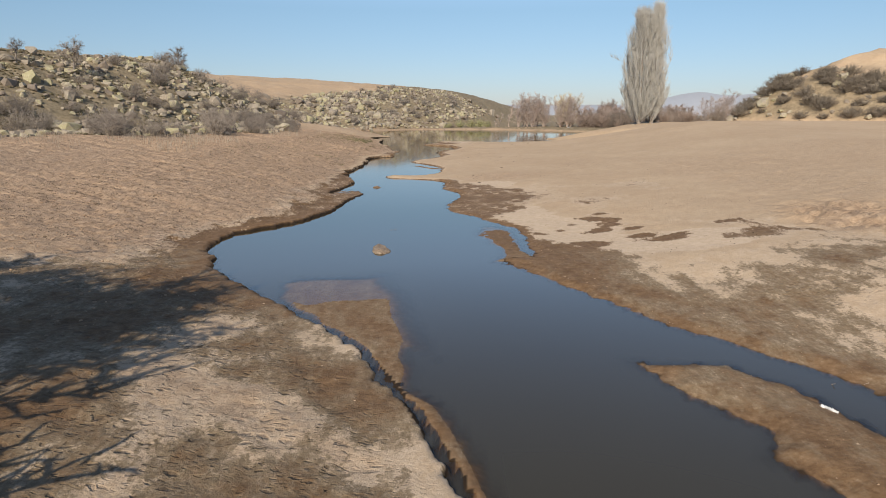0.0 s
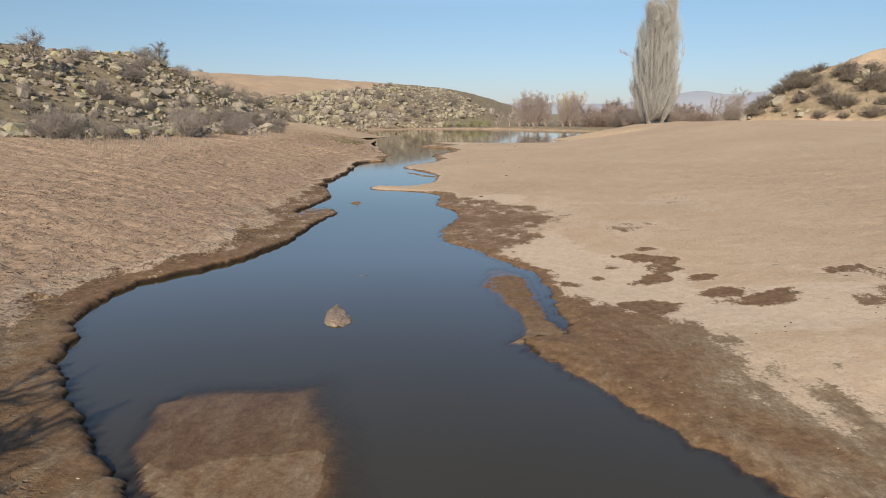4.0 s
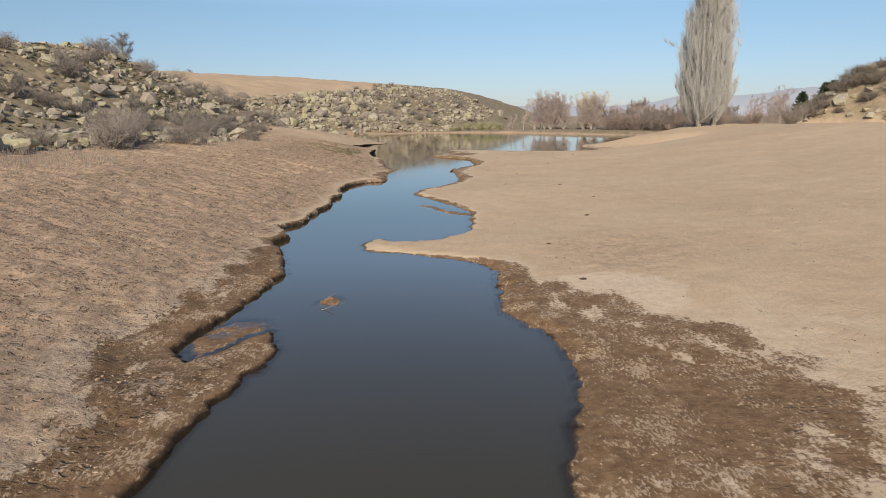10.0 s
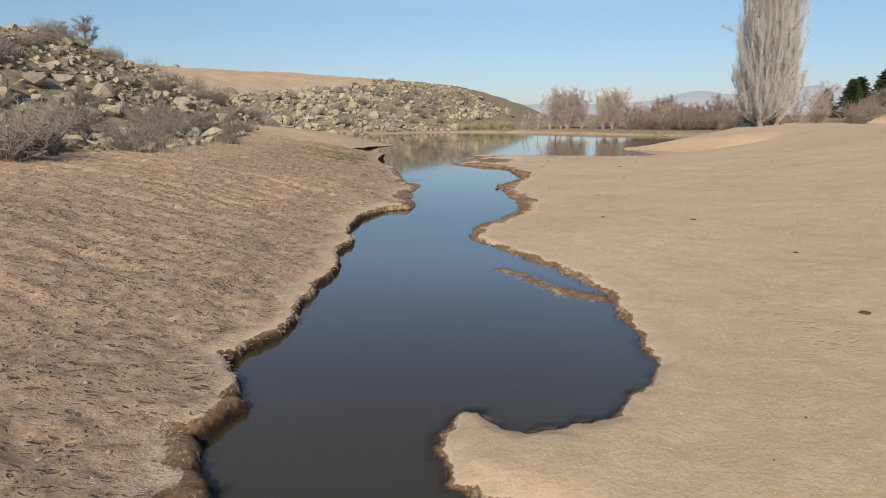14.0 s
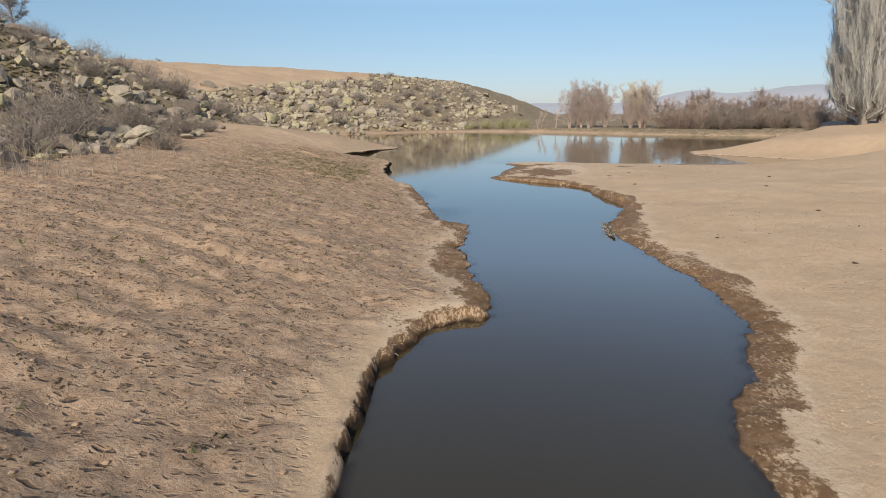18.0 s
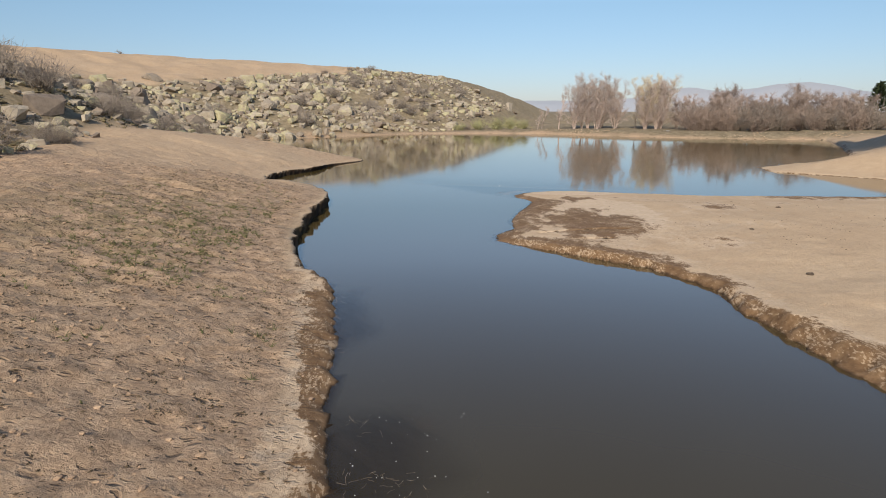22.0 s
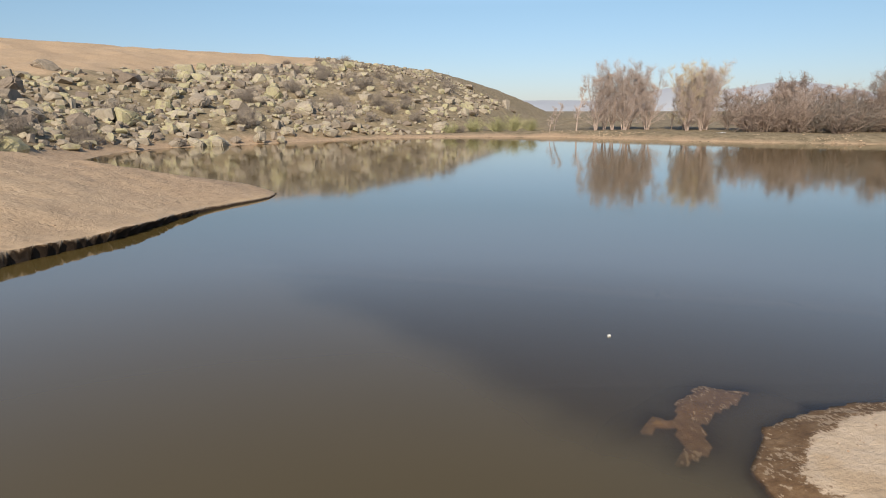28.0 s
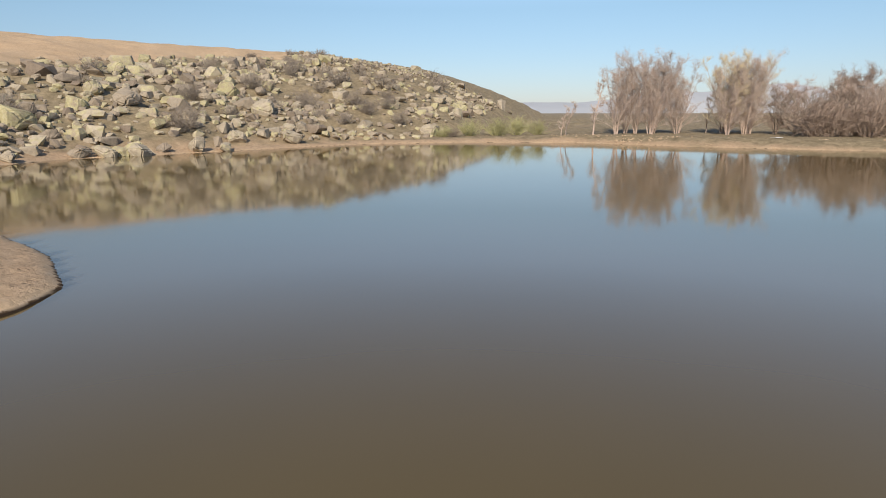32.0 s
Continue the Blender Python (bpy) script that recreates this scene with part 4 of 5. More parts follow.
def tree(kind, seed, height, spread, stems, mat, twig_mat, trunk_r=0.2, limbs=9, twigs=14, up=0.12, clear=0.18, lift=0.55, fine=0.016):
    """A bare tree: trunks, limbs and a haze of twigs, at the origin."""
    r = random.Random(seed)
    root = new(kind)
    trunk, limb, twig = Wood(seed), Wood(seed + 1), Wood(seed + 2)
    for s in range(stems):
        a = 6.28 * (s + r.random()) / stems
        lean = Vector((math.cos(a), math.sin(a), 0)) * (0.0 if stems == 1 else r.uniform(0.08, 0.3))
        stem = trunk.path(Vector((lean.x * 0.8, lean.y * 0.8, -0.25)), Vector((lean.x, lean.y, 1)), height * r.uniform(0.72, 0.92), 8, 0.05, 0.07)
        tr = trunk_r * (1 if stems == 1 else r.uniform(0.5, 0.75))
        trunk.limb(stem, tr, tr * 0.15, 6)
        for k in range(limbs):
            f = clear + (1 - clear) * (k + r.random()) / limbs
            at = stem[min(7, int(f * 8))].lerp(stem[min(8, int(f * 8) + 1)], (f * 8) % 1)
            b = r.uniform(0, 6.28)
            way = Vector((math.cos(b), math.sin(b), lift + r.uniform(-0.2, 0.3)))
            reach = spread * (1.15 - 0.75 * f) * r.uniform(0.6, 1.1)
            pts = limb.path(at, way, reach, 6, up, 0.16)
            limb.limb(pts, tr * (0.42 - 0.25 * f), 0.012, 4)
            for j in range(twigs):
                g = r.uniform(0.2, 1.0) * 6
                q = pts[min(5, int(g))].lerp(pts[min(6, int(g) + 1)], g % 1)
                d = Vector((r.gauss(0, 1), r.gauss(0, 1), r.gauss(0.35, 0.8)))
                small = twig.path(q, d + way * 0.8, r.uniform(0.5, 1.15) * (0.35 + 0.12 * spread), 3, up, 0.25)
                twig.limb(small, fine, fine * 0.35, 3)
                for _ in range(3):
                    q2 = small[1].lerp(small[3], r.random())
                    d2 = Vector((r.gauss(0, 1), r.gauss(0, 1), r.gauss(0.4, 0.7)))
                    twig.limb(twig.path(q2, d2, r.uniform(0.25, 0.6) * (0.4 + 0.1 * spread), 2, up, 0.2), fine * 0.75, fine * 0.3, 3)
    bole = part("trunk", trunk.mesh("trunk", mat), root)
    part("limb", limb.mesh("limb", mat), bole)
    part("crown", twig.mesh("crown", twig_mat), root)
    return root


def poplar(seed, height, width, stray=False):
    """A columnar poplar: steep limbs that sweep upward from low on the trunk."""
    r = random.Random(seed)
    root = new("poplar_tree")
    trunk, limb, twig = Wood(seed), Wood(seed + 1), Wood(seed + 2)
    stem = trunk.path(Vector((0, 0, -0.4)), Vector((0, 0, 1)), height * 0.96, 12, 0.05, 0.02)
    trunk.limb(stem, 0.42, 0.04, 8)
    for k in range(156):
        low = k >= 120
        f = r.uniform(0.02, 0.16) if low else 0.02 + 0.84 * ((k + r.random()) / 120) ** 1.25
        at = stem[min(11, int(f * 12))].lerp(stem[min(12, int(f * 12) + 1)], (f * 12) % 1)
        b = 2.4 * k + r.uniform(-0.4, 0.4)
        length = min(height * (0.99 - f) * r.uniform(0.75, 1.0), height * r.uniform(0.22, 0.46))
        length = height * r.uniform(0.07, 0.2) if low else length
        end = f + length / height
        bulge = width * 0.5 * float(np.interp(end, [0.08, 0.16, 0.3, 0.45, 0.65, 0.85, 1.0], [0.5, 0.8, 0.97, 1.0, 0.92, 0.68, 0.2])) * r.uniform(0.4, 1.02)
        pts = [at]
        for i in range(1, 8):
            g = i / 7
            out = bulge * (1 - (1 - g) ** 2.2)
            pts.append(at + Vector((math.cos(b) * out + r.gauss(0, 0.08), math.sin(b) * out + r.gauss(0, 0.08), length * (g ** 1.12))))
        limb.limb(pts, 0.05 * (1.1 - f), 0.012, 4)
        for j in range(48):
            g = r.uniform(0.12, 1.0) * 7
            q = pts[min(6, int(g))].lerp(pts[min(7, int(g) + 1)], g % 1)
            a = b + r.gauss(0, 1.3)
            o = r.uniform(0.25, 0.6)
            small = twig.path(q, Vector((math.cos(a) * o, math.sin(a) * o, 1)), r.uniform(0.8, 2.0), 3, 0.16, 0.2)
            twig.limb(small, 0.018, 0.006, 3)
            for _ in range(2):
                q2 = small[0].lerp(small[3], r.uniform(0.2, 0.9))
                a2 = r.uniform(0, 6.28)
                twig.limb(twig.path(q2, Vector((math.cos(a2) * 0.45, math.sin(a2) * 0.45, 1)), r.uniform(0.4, 0.9), 2, 0.1, 0.1), 0.012, 0.005, 3)
    if stray:
        pts = [stem[5].lerp(stem[6], 0.5)] + [Vector((-1.9 - 0.74 * i, 0.1 * i, height * (0.5 + 0.016 * i))) for i in range(6)]
        limb.limb(pts, 0.04, 0.015, 4)
        for _ in range(46):
            way = Vector((r.gauss(-0.35, 0.5), r.gauss(0, 0.5), r.gauss(0.7, 0.4)))
            twig.limb(twig.path(pts[4].lerp(pts[6], r.random()), way, r.uniform(0.5, 1.3), 3, 0.1, 0.15), 0.016, 0.006, 3)
    bole = part("trunk", trunk.mesh("trunk", M_SHRUB), root)
    part("limb", limb.mesh("limb", M_POPLAR), bole)
    part("crown", twig.mesh("crown", M_POPLAR), root)
    return root


def shrub(kind, seed, height, width, mat, stems=46, fine=0.011):
    """A twiggy leafless bush."""
    r = random.Random(seed)
    root = new(kind)
    stalk, twig = Wood(seed), Wood(seed + 1)
    for k in range(stems):
        a, o = r.uniform(0, 6.28), r.uniform(0.1, 1.0)
        way = Vector((math.cos(a) * o * width / height, math.sin(a) * o * width / height, r.uniform(0.6, 1.0)))
        pts = stalk.path(Vector((math.cos(a) * o * width * 0.12, math.sin(a) * o * width * 0.12, -0.1)), way, height * r.uniform(0.6, 1.05), 4, 0.03, 0.16)
        stalk.limb(pts, fine * 1.9, fine * 0.6, 3)
        for j in range(11):
            g = r.uniform(0.25, 1.0) * 4
            q = pts[min(3, int(g))].lerp(pts[min(4, int(g) + 1)], g % 1)
            d = Vector((r.gauss(0, 1), r.gauss(0, 1), r.gauss(0.5, 0.7)))
            twig.limb(twig.path(q, d, r.uniform(0.16, 0.42) * height, 2, 0.05, 0.25), fine, fine * 0.4, 3)
    part("stalk", stalk.mesh("stalk", mat), root)
    part("crown", twig.mesh("crown", mat), root)
    return root


def stand(ob, x, y, turn=0.0, size=1.0, sink=0.0, first=False, z=None):
    m = Matrix.LocRotScale((x, y, (height_at(x, y) if z is None else z) - sink), Euler((0, 0, turn)), None)
    made = ob if first else copy_thing(ob, m)
    made.matrix_basis = m @ Matrix.Diagonal((size, size, size, 1))
    return made


# poplars on the sandy rise
for k, (x, y, h, w) in enumerate(((38.2, 129.8, 20.8, 7.2), (40.9, 131.2, 22.0, 5.6), (38.9, 132.8, 21.4, 6.2))):
    tagged(stand(poplar(900 + 7 * k, h, w, k == 0), x, y, 0.7 * k, 1.0, 0.0, True), ("tall leafless grey poplar with steep pale branches", "bare columnar poplar growing close beside another")[k > 0], "tree", "poplars on the rise")

# trees behind the far shore
rng = random.Random(23)
alder = [tree("bare_tree", 40 + k, 10.2, 3.3, 5 + k % 2, M_RED_TWIG, M_ALDER, 0.1, 17, 24, 0.07, 0.1, 0.8, 0.009) for k in range(3)]
willow = [tree("willow_tree", 60 + k, 10.0, 3.0, 6, M_RED_TWIG, (M_ALDER, M_BUD)[k], 0.1, 17, 24, 0.08, 0.06, 0.85, 0.009) for k in range(2)]
copse = [tree("thicket_tree", 70 + k, 6.2, 2.7, 5, M_COPSE, (M_COPSE, M_RED_TWIG, M_COPSE)[k], 0.09, 14, 20, 0.05, 0.06, 0.6, 0.013) for k in range(3)]
thin = tree("slender_tree", 80, 7.5, 1.6, 1, M_RED_TWIG, M_ALDER, 0.1, 15, 12, 0.1, 0.2, 0.5, 0.018)
bush = [shrub("shrub", 100 + k, 3.2, 3.2, m, 44, 0.018) for k, m in enumerate((M_COPSE, M_SHRUB, M_COPSE))]
used = set()


def plant(kinds, k, x, y, size, label, category, group, sink=0.05, z=None):
    ob = kinds[k % len(kinds)]
    first = ob.name not in used
    used.add(ob.name)
    made = stand(ob, x, y, rng.uniform(0, 6.28), size, sink, first, z)
    if not first:
        made.name = ob.name.split(".")[0]
    return tagged(made, label, category, group)


for k, (x, y, s) in enumerate(((22.6, 203.5, 0.93), (24.6, 206.0, 1.04), (26.6, 202.8, 1.06), (28.4, 206.4, 1.0), (30.2, 203.4, 0.9), (31.2, 206.6, 0.78), (25.4, 204.4, 1.02), (27.6, 204.6, 1.03))):
    plant(alder, k, x, y, s, "leafless reddish-grey tree with several stems", "tree", "trees on the far shore")
for k, (x, y, s) in enumerate(((34.4, 199.0, 0.9), (38.3, 202.5, 1.05), (36.6, 199.5, 0.98), (35.6, 203.0, 1.0), (37.6, 200.4, 1.04), (35.2, 200.6, 0.94))):
    plant(willow, k, x, y, s, "pale yellowish budding willow on the far shore", "tree", "willows on the far shore")
for k, (x, y, s) in enumerate(((19.6, 202.8, 1.15), (15.9, 203.6, 0.62), (17.0, 206.0, 0.7), (34.1, 204.0, 0.8))):
    plant([thin], k, x, y, s, "slender leafless tree with thin grey trunk", "tree", "slender trees on the far shore")
for k in range(46):
    f = k / 45
    x, y = 40.5 + 27 * f + rng.uniform(-2, 2), 194.5 - 8 * f + rng.uniform(-2.5, 4)
    plant(bush, k, x, y - 1.0, rng.uniform(0.9, 1.5), "reddish-brown leafless thicket shrub behind the shore", "shrub", "thicket behind the far shore")
for k in range(22):
    f = k / 21
    x, y = 41.0 + 27 * f + rng.uniform(-1.2, 1.2), 197.5 - 8 * f + rng.uniform(-2.5, 3)
    plant(copse, k, x, y, rng.uniform(0.78, 1.12) * (1.15 if k in (5, 6, 14, 22) else 1.0), "reddish-grey leafless tree crowded into the thicket", "tree", "thicket trees on the far shore")
for k, (x, y, s) in enumerate(((47.0, 193.0, 0.66), (57.5, 191.0, 0.72), (64.0, 188.0, 0.66), (73.0, 181, 0.95), (76.5, 184.5, 1.0), (70.5, 182.5, 0.85))):
    plant(alder, k, x, y, s, "low reddish leafless tree rising from the thicket", "tree", "trees in the thicket")
for k, (x, y, s) in enumerate(((48.0, 146.0, 0.9), (46.0, 150.0, 0.8), (51.0, 140.0, 0.9), (55.5, 137.0, 1.0), (58.0, 143.0, 1.15), (43.5, 137.5, 0.55), (36.3, 135.5, 0.5), (50, 152, 1.1))):
    plant(bush, 2 - k % 2, x, y, s, "dark leafless bush beside the poplars", "shrub", "bushes by the poplars")
for k, (x, y, s) in enumerate(((8.5, 207.0, 1.0), (11.2, 208.0, 1.05), (5.0, 208.0, 0.9), (13.6, 207.0, 0.8), (1.5, 206.5, 0.7))):
    plant([shrub("willow_shrub", 140 + k, 2.6, 3.0, M_GREEN_BUD, 56, 0.015)], 0, x, y, s, "yellowish budding shrub at the foot of the hill", "shrub", "budding shrubs")

# small trees and bushes of the west hill
oak = [tree("hill_tree", 200 + k, 4.0, 2.4, 1, M_SHRUB, M_SHRUB, 0.14, 15, 20, 0.04, 0.28, 0.45, 0.015) for k in range(2)]
for k, (x, y, s) in enumerate(((-42.6, 88.6, 1.25), (-50.2, 136.2, 1.35), (-46.5, 84.0, 0.7), (-49.5, 130.0, 0.7), (-112.0, 309, 1.25))):
    plant(oak, k, x, y, s, "small leafless tree on the stony hill", "tree", "trees on the west hill")
thorn = [shrub("thorn_bush", 220 + k, 2.1, 2.6, M_SHRUB, 54, 0.011) for k in range(3)]
scrub = [shrub("scrub_bush", 240 + k, 2.1, 2.8, M_SCRUB, 60, 0.02) for k in range(2)]
thorn_spots = [(-20.7, 76.3, 1.5), (-22.0, 80.5, 1.2), (-23.5, 98.5, 1.3), (-21.5, 93.0, 1.1), (-25.5, 90.0, 1.4), (-27.0, 104.0, 1.4), (-18.6, 99.4, 0.75), (-24.6, 86.0, 1.2),
               (-40.0, 86.0, 0.8), (-43.0, 99.0, 0.9), (-41.5, 106.0, 0.85), (-42.5, 112.5, 0.95), (-44.0, 118.0, 0.9), (-40.0, 122.0, 0.85), (-38.0, 80.0, 0.75), (-46.0, 128.0, 0.8),
               (-23.6, 119.5, 0.6), (-29.5, 128.0, 1.2), (-26.0, 112.0, 1.3), (-33.0, 120.0, 1.1)]
for x, y, pz, s in scatter(rng, 110, (-75, 6, 58, 262), lambda x, y, z, e, sw, se: smooth(0.3, 1.5, sw) * smooth(60, 45, sw) * np.where(y < 150, 0.9 * smooth(24, 18, sw), 0.45 * smooth(0.5, -1.5, z - np.interp(x, [-70, -45, -25, -12], [6.5, 8.6, 13.0, 17.5]))), lambda r, x, y: r.uniform(0.55, 1.3), {}, 0.9):
    thorn_spots.append((x, y, s))
for x, y, pz, s in scatter(rng, 34, (-30, 22, 225, 275), lambda x, y, z, e, sw, se: (np.abs(z - np.interp(x, [-30, 10, 25], [13.0, 12.4, 6.0])) < 1.4) * (sw > 1) * 0.9, lambda r, x, y: r.uniform(0.35, 0.6), {}, 0.9):
    thorn_spots.append((x, y, s))
for k, ((x, y, s), z) in enumerate(zip(thorn_spots, soil_heights([spot[:2] for spot in thorn_spots]))):
    plant(thorn, k, x, y, s, "grey-brown leafless thorn bush among boulders", "shrub", "thorn bushes on the hill", 0.05, z)
for k, (x, y, pz, s) in enumerate(scatter(rng, 290, (60, 140, 98, 195), lambda x, y, z, e, sw, se: smooth(0.1, 0.8, se) * smooth(15, 8, se), lambda r, x, y: r.uniform(0.65, 1.35), {}, 0.42)):
    plant(scrub, k, x, y, s, "dark leafless scrub at the foot of the east slope", "shrub", "scrub on the east slope", 0.05, pz)


# conifers on the east hill
def conifer(seed):
    r = random.Random(seed)
    root = new("conifer_tree")
    w, needles = Wood(seed), Wood(seed + 1)
    stem = w.path(Vector((0, 0, -0.2)), Vector((0, 0, 1)), 4.2, 5, 0.1, 0.03)
    w.limb(stem, 0.12, 0.02, 5)
    for k in range(520):
        f = r.random() ** 0.8
        a, reach = r.uniform(0, 6.28), 1.7 * (1 - f) ** 0.7 * r.uniform(0.4, 1.0) + 0.1
        p = Vector((math.cos(a) * reach, math.sin(a) * reach, 0.4 + 3.8 * f))
        d = Vector((math.cos(a), math.sin(a), r.uniform(-0.2, 0.6)))
        needles.limb(needles.path(p - d * 0.3, d, 0.6, 2, 0.05, 0.2), 0.09, 0.02, 4)
    part("trunk", w.mesh("trunk", M_SHRUB), root)
    part("needles", needles.mesh("needles", M_EVERGREEN), root)
    return root


pine = [conifer(300), conifer(310)]
for k, (x, y, s) in enumerate(((131.5, 281, 2.6), (135, 272, 3.3), (140, 276, 3.5), (143, 268, 3.9), (145, 260, 4.0), (152, 266, 4.5), (158, 262, 4.4))):
    plant(pine, k, x, y, s, "dark green conifer on the east hill", "tree", "conifers on the east hill")
# trees beyond the south-west bank, whose shade lies over the mud
shade = tree("shade_tree", 410, 7.6, 4.6, 5, M_SHRUB, M_SHRUB, 0.3, 15, 24, 0.05, 0.15, 0.4, 0.05)
for k, (x, y, turn, size) in enumerate(((-5.4, 11.6, 0.4, 1.12), (-9.2, 12.6, 2.1, 1.05))):
    tagged(stand(shade, x, y, turn, size, 0.0, k == 0), "dense leafless tree beyond the south-west bank", "tree", "trees beyond the bank")

# ---- clods, pebbles and stones ----


def crumb_mesh(seed):
    r = random.Random(seed)
    bm = bmesh.new()
    bmesh.ops.create_icosphere(bm, subdivisions=1, radius=0.5)
    for v in bm.verts:
        v.co *= r.uniform(0.7, 1.1)
        v.co.z *= 0.7
    me = bpy.data.meshes.new("crumb")
    bm.to_mesh(me)
    bm.free()
    return me


crumbs = [crumb_mesh(k) for k in range(6)]


def chip_mesh(seed):
    r = random.Random(seed)
    me = bpy.data.meshes.new("chip")
    co = [(0.65 * r.uniform(0.7, 1.2), r.uniform(-0.15, 0.15), 0), (-0.65 * r.uniform(0.7, 1.2), r.uniform(-0.15, 0.15), 0), (r.uniform(-0.2, 0.2), 0.4, 0),
          (r.uniform(-0.2, 0.2), -0.4, 0), (r.uniform(-0.2, 0.2), 0, 0.45), (0, 0, -0.4)]
    me.from_pydata(co, [], [(0, 2, 4), (2, 1, 4), (1, 3, 4), (3, 0, 4), (2, 0, 5), (1, 2, 5), (3, 1, 5), (0, 3, 5)])
    return me


chips = [chip_mesh(50 + k) for k in range(8)]
rs = np.random.RandomState(4)


def strew(name, count, box, keep, size, mat, label, category, shapes=crumbs):
    p = rs.uniform((box[0], box[2]), (box[1], box[3]), (count, 2))
    z, d, side, e, sw, se, rough, isl = land(p[:, 0], p[:, 1])
    s = np.minimum(size * rs.exponential(1.0, count) + size * 0.5, size * 2.8)
    ok = (rs.random_sample(count) < keep(p[:, 0], p[:, 1], z, d, side, e, sw)) & (d > 0.12)
    rows = np.column_stack([p, z, s])[ok]
    return tagged(join_lumps(name, rows.tolist(), shapes, mat, 0.25, 0.8, 8), label, category, kind="stuff")


strew("clods", 15000, (-17, -2, 16, 128), lambda x, y, z, d, side, e, sw: (side < 0.5) * (0.15 + 0.85 * smooth(1.0, 3.0, e)) * np.interp(y, [16, 30, 116, 124], [0.3, 1, 1, 0.2]), 0.036, M_CLOD, "dry crumbled clods over the trodden field", "clods")
strew("stubble", 300000, (-14, -1.5, 28, 119), lambda x, y, z, d, side, e, sw: (side < 0.5) * (sw < 1.0) * smooth(0.3, 1.2, e) * np.interp(y, [26, 36, 84, 92, 112, 119], [0.2, 0.7, 0.7, 1.0, 1.0, 0.15])
      * (0.1 + 0.9 * smooth(-0.1, 0.3, fbm(x, y, 0.7, 171, 3, 0.7))) * (0.15 + 0.85 * smooth(-0.4, 0.8, np.sin((x * 0.36 + y * 0.93 + 0.6 * fbm(x, y, 5, 71, 2)) * 10.5))), 0.02, M_STUBBLE, "small dark stubble and dung crumbs over the field", "stubble", chips)
M_HEATH = bark_material("dry_heath", (0.07, 0.058, 0.03), (0.18, 0.142, 0.078), 1.5)
strew("heath", 42000, (-58, -17, 50, 160), lambda x, y, z, d, side, e, sw: smooth(0.4, 2.0, sw) * smooth(-0.12, 0.25, fbm(x, y, 3.5, 201, 4, 0.6)), 0.17, M_HEATH, "low dark heath and moss between the boulders", "heath", chips)
strew("crust_flakes", 120000, (-6, 12, 16, 118), lambda x, y, z, d, side, e, sw: np.where(side > 0.5, smooth(3.4, 0.8, e), smooth(3.0, 0.8, e)) * smooth(0.1, 0.3, e) * smooth(0.05, 0.4, fbm(x, y, 0.9, 181, 3, 0.7)) * np.interp(y, [24, 36, 40], [0.15, 0.3, 1.0]), 0.014, M_CRUST, "pale flakes of dried mud crust on the wet margins", "mud flakes", chips)
strew("dark_dots", 9000, (3, 18, 28, 116), lambda x, y, z, d, side, e, sw: (side > 0.5) * smooth(1.0, 3.0, e) * smooth(0.0, 0.4, fbm(x, y, 3.0, 191, 3, 0.6)), 0.02, M_STUBBLE, "scattered dark crumbs on the pale sand", "crumbs")
strew("pebbles", 20000, (2, 16, 13, 118), lambda x, y, z, d, side, e, sw: (side > 0.5) * (0.1 + 0.5 * smooth(3.2, 0.2, e)), 0.014, M_CLOD, "crumbs of dried mud along the east margin", "crumbs", chips)

strew("shore_rubble", 16000, (6, 60, 172, 206), lambda x, y, z, d, side, e, sw: (sw < 0.1) * smooth(0.4, 1.0, e) * smooth(5.5, 3.0, e) * (y > 170) * smooth(-0.1, 0.3, fbm(x, y, 4.0, 195, 3)), 0.11, M_CRUST, "pale broken stone on the far bank", "rubble")
M_STRAW = bark_material("dry_straw", (0.40, 0.31, 0.215), (0.62, 0.51, 0.385), 9.0)
spot = np.concatenate([rs.uniform((-5.2, 54), (-2.0, 76), (60000, 2)), rs.uniform((-9.5, 101), (-3.0, 121), (60000, 2))])
z, d, side, e, sw, se, rough, isl = land(spot[:, 0], spot[:, 1])
frayed = smooth(-0.05, 0.25, fbm(spot[:, 0], spot[:, 1], 1.6, 197, 3)) * np.interp(spot[:, 1], [54, 58, 66, 70, 72, 76, 100, 103, 121], [0.25, 0.5, 1.0, 1.0, 0.4, 0.15, 0.15, 0.5, 0.4])
kept = (side < 0.5) * (d > 0.03) * (d < 0.3) * (rs.random_sample(len(spot)) < 0.5 * frayed) > 0
fringe = Wood(79)
for (x, y), pz in zip(spot[kept], z[kept]):
    for _ in range(2):
        a = fringe.rng.gauss(0.0, 0.9)
        fringe.limb(fringe.path(Vector((x, y, pz - 0.02)), Vector((math.cos(a), math.sin(a), fringe.rng.uniform(-0.2, 0.7))), fringe.rng.uniform(0.04, 0.11), 2, -0.35, 0.3), 0.006, 0.002, 3)
tagged(new("bank_fringe", fringe.mesh("bank_fringe", M_STRAW)), "pale dry roots and grass frayed along the west bank", "dry grass", kind="stuff")
spot = rs.uniform((-45, 48), (-15, 112), (2600, 2))
z, d, side, e, sw, se, rough, isl = land(spot[:, 0], spot[:, 1])
kept = (sw > -0.1) * (sw < 1.6) * (e > 4) * (rs.random_sample(len(spot)) < smooth(-0.05, 0.3, fbm(spot[:, 0], spot[:, 1], 5.0, 199, 3))) > 0
stalks = Wood(81)
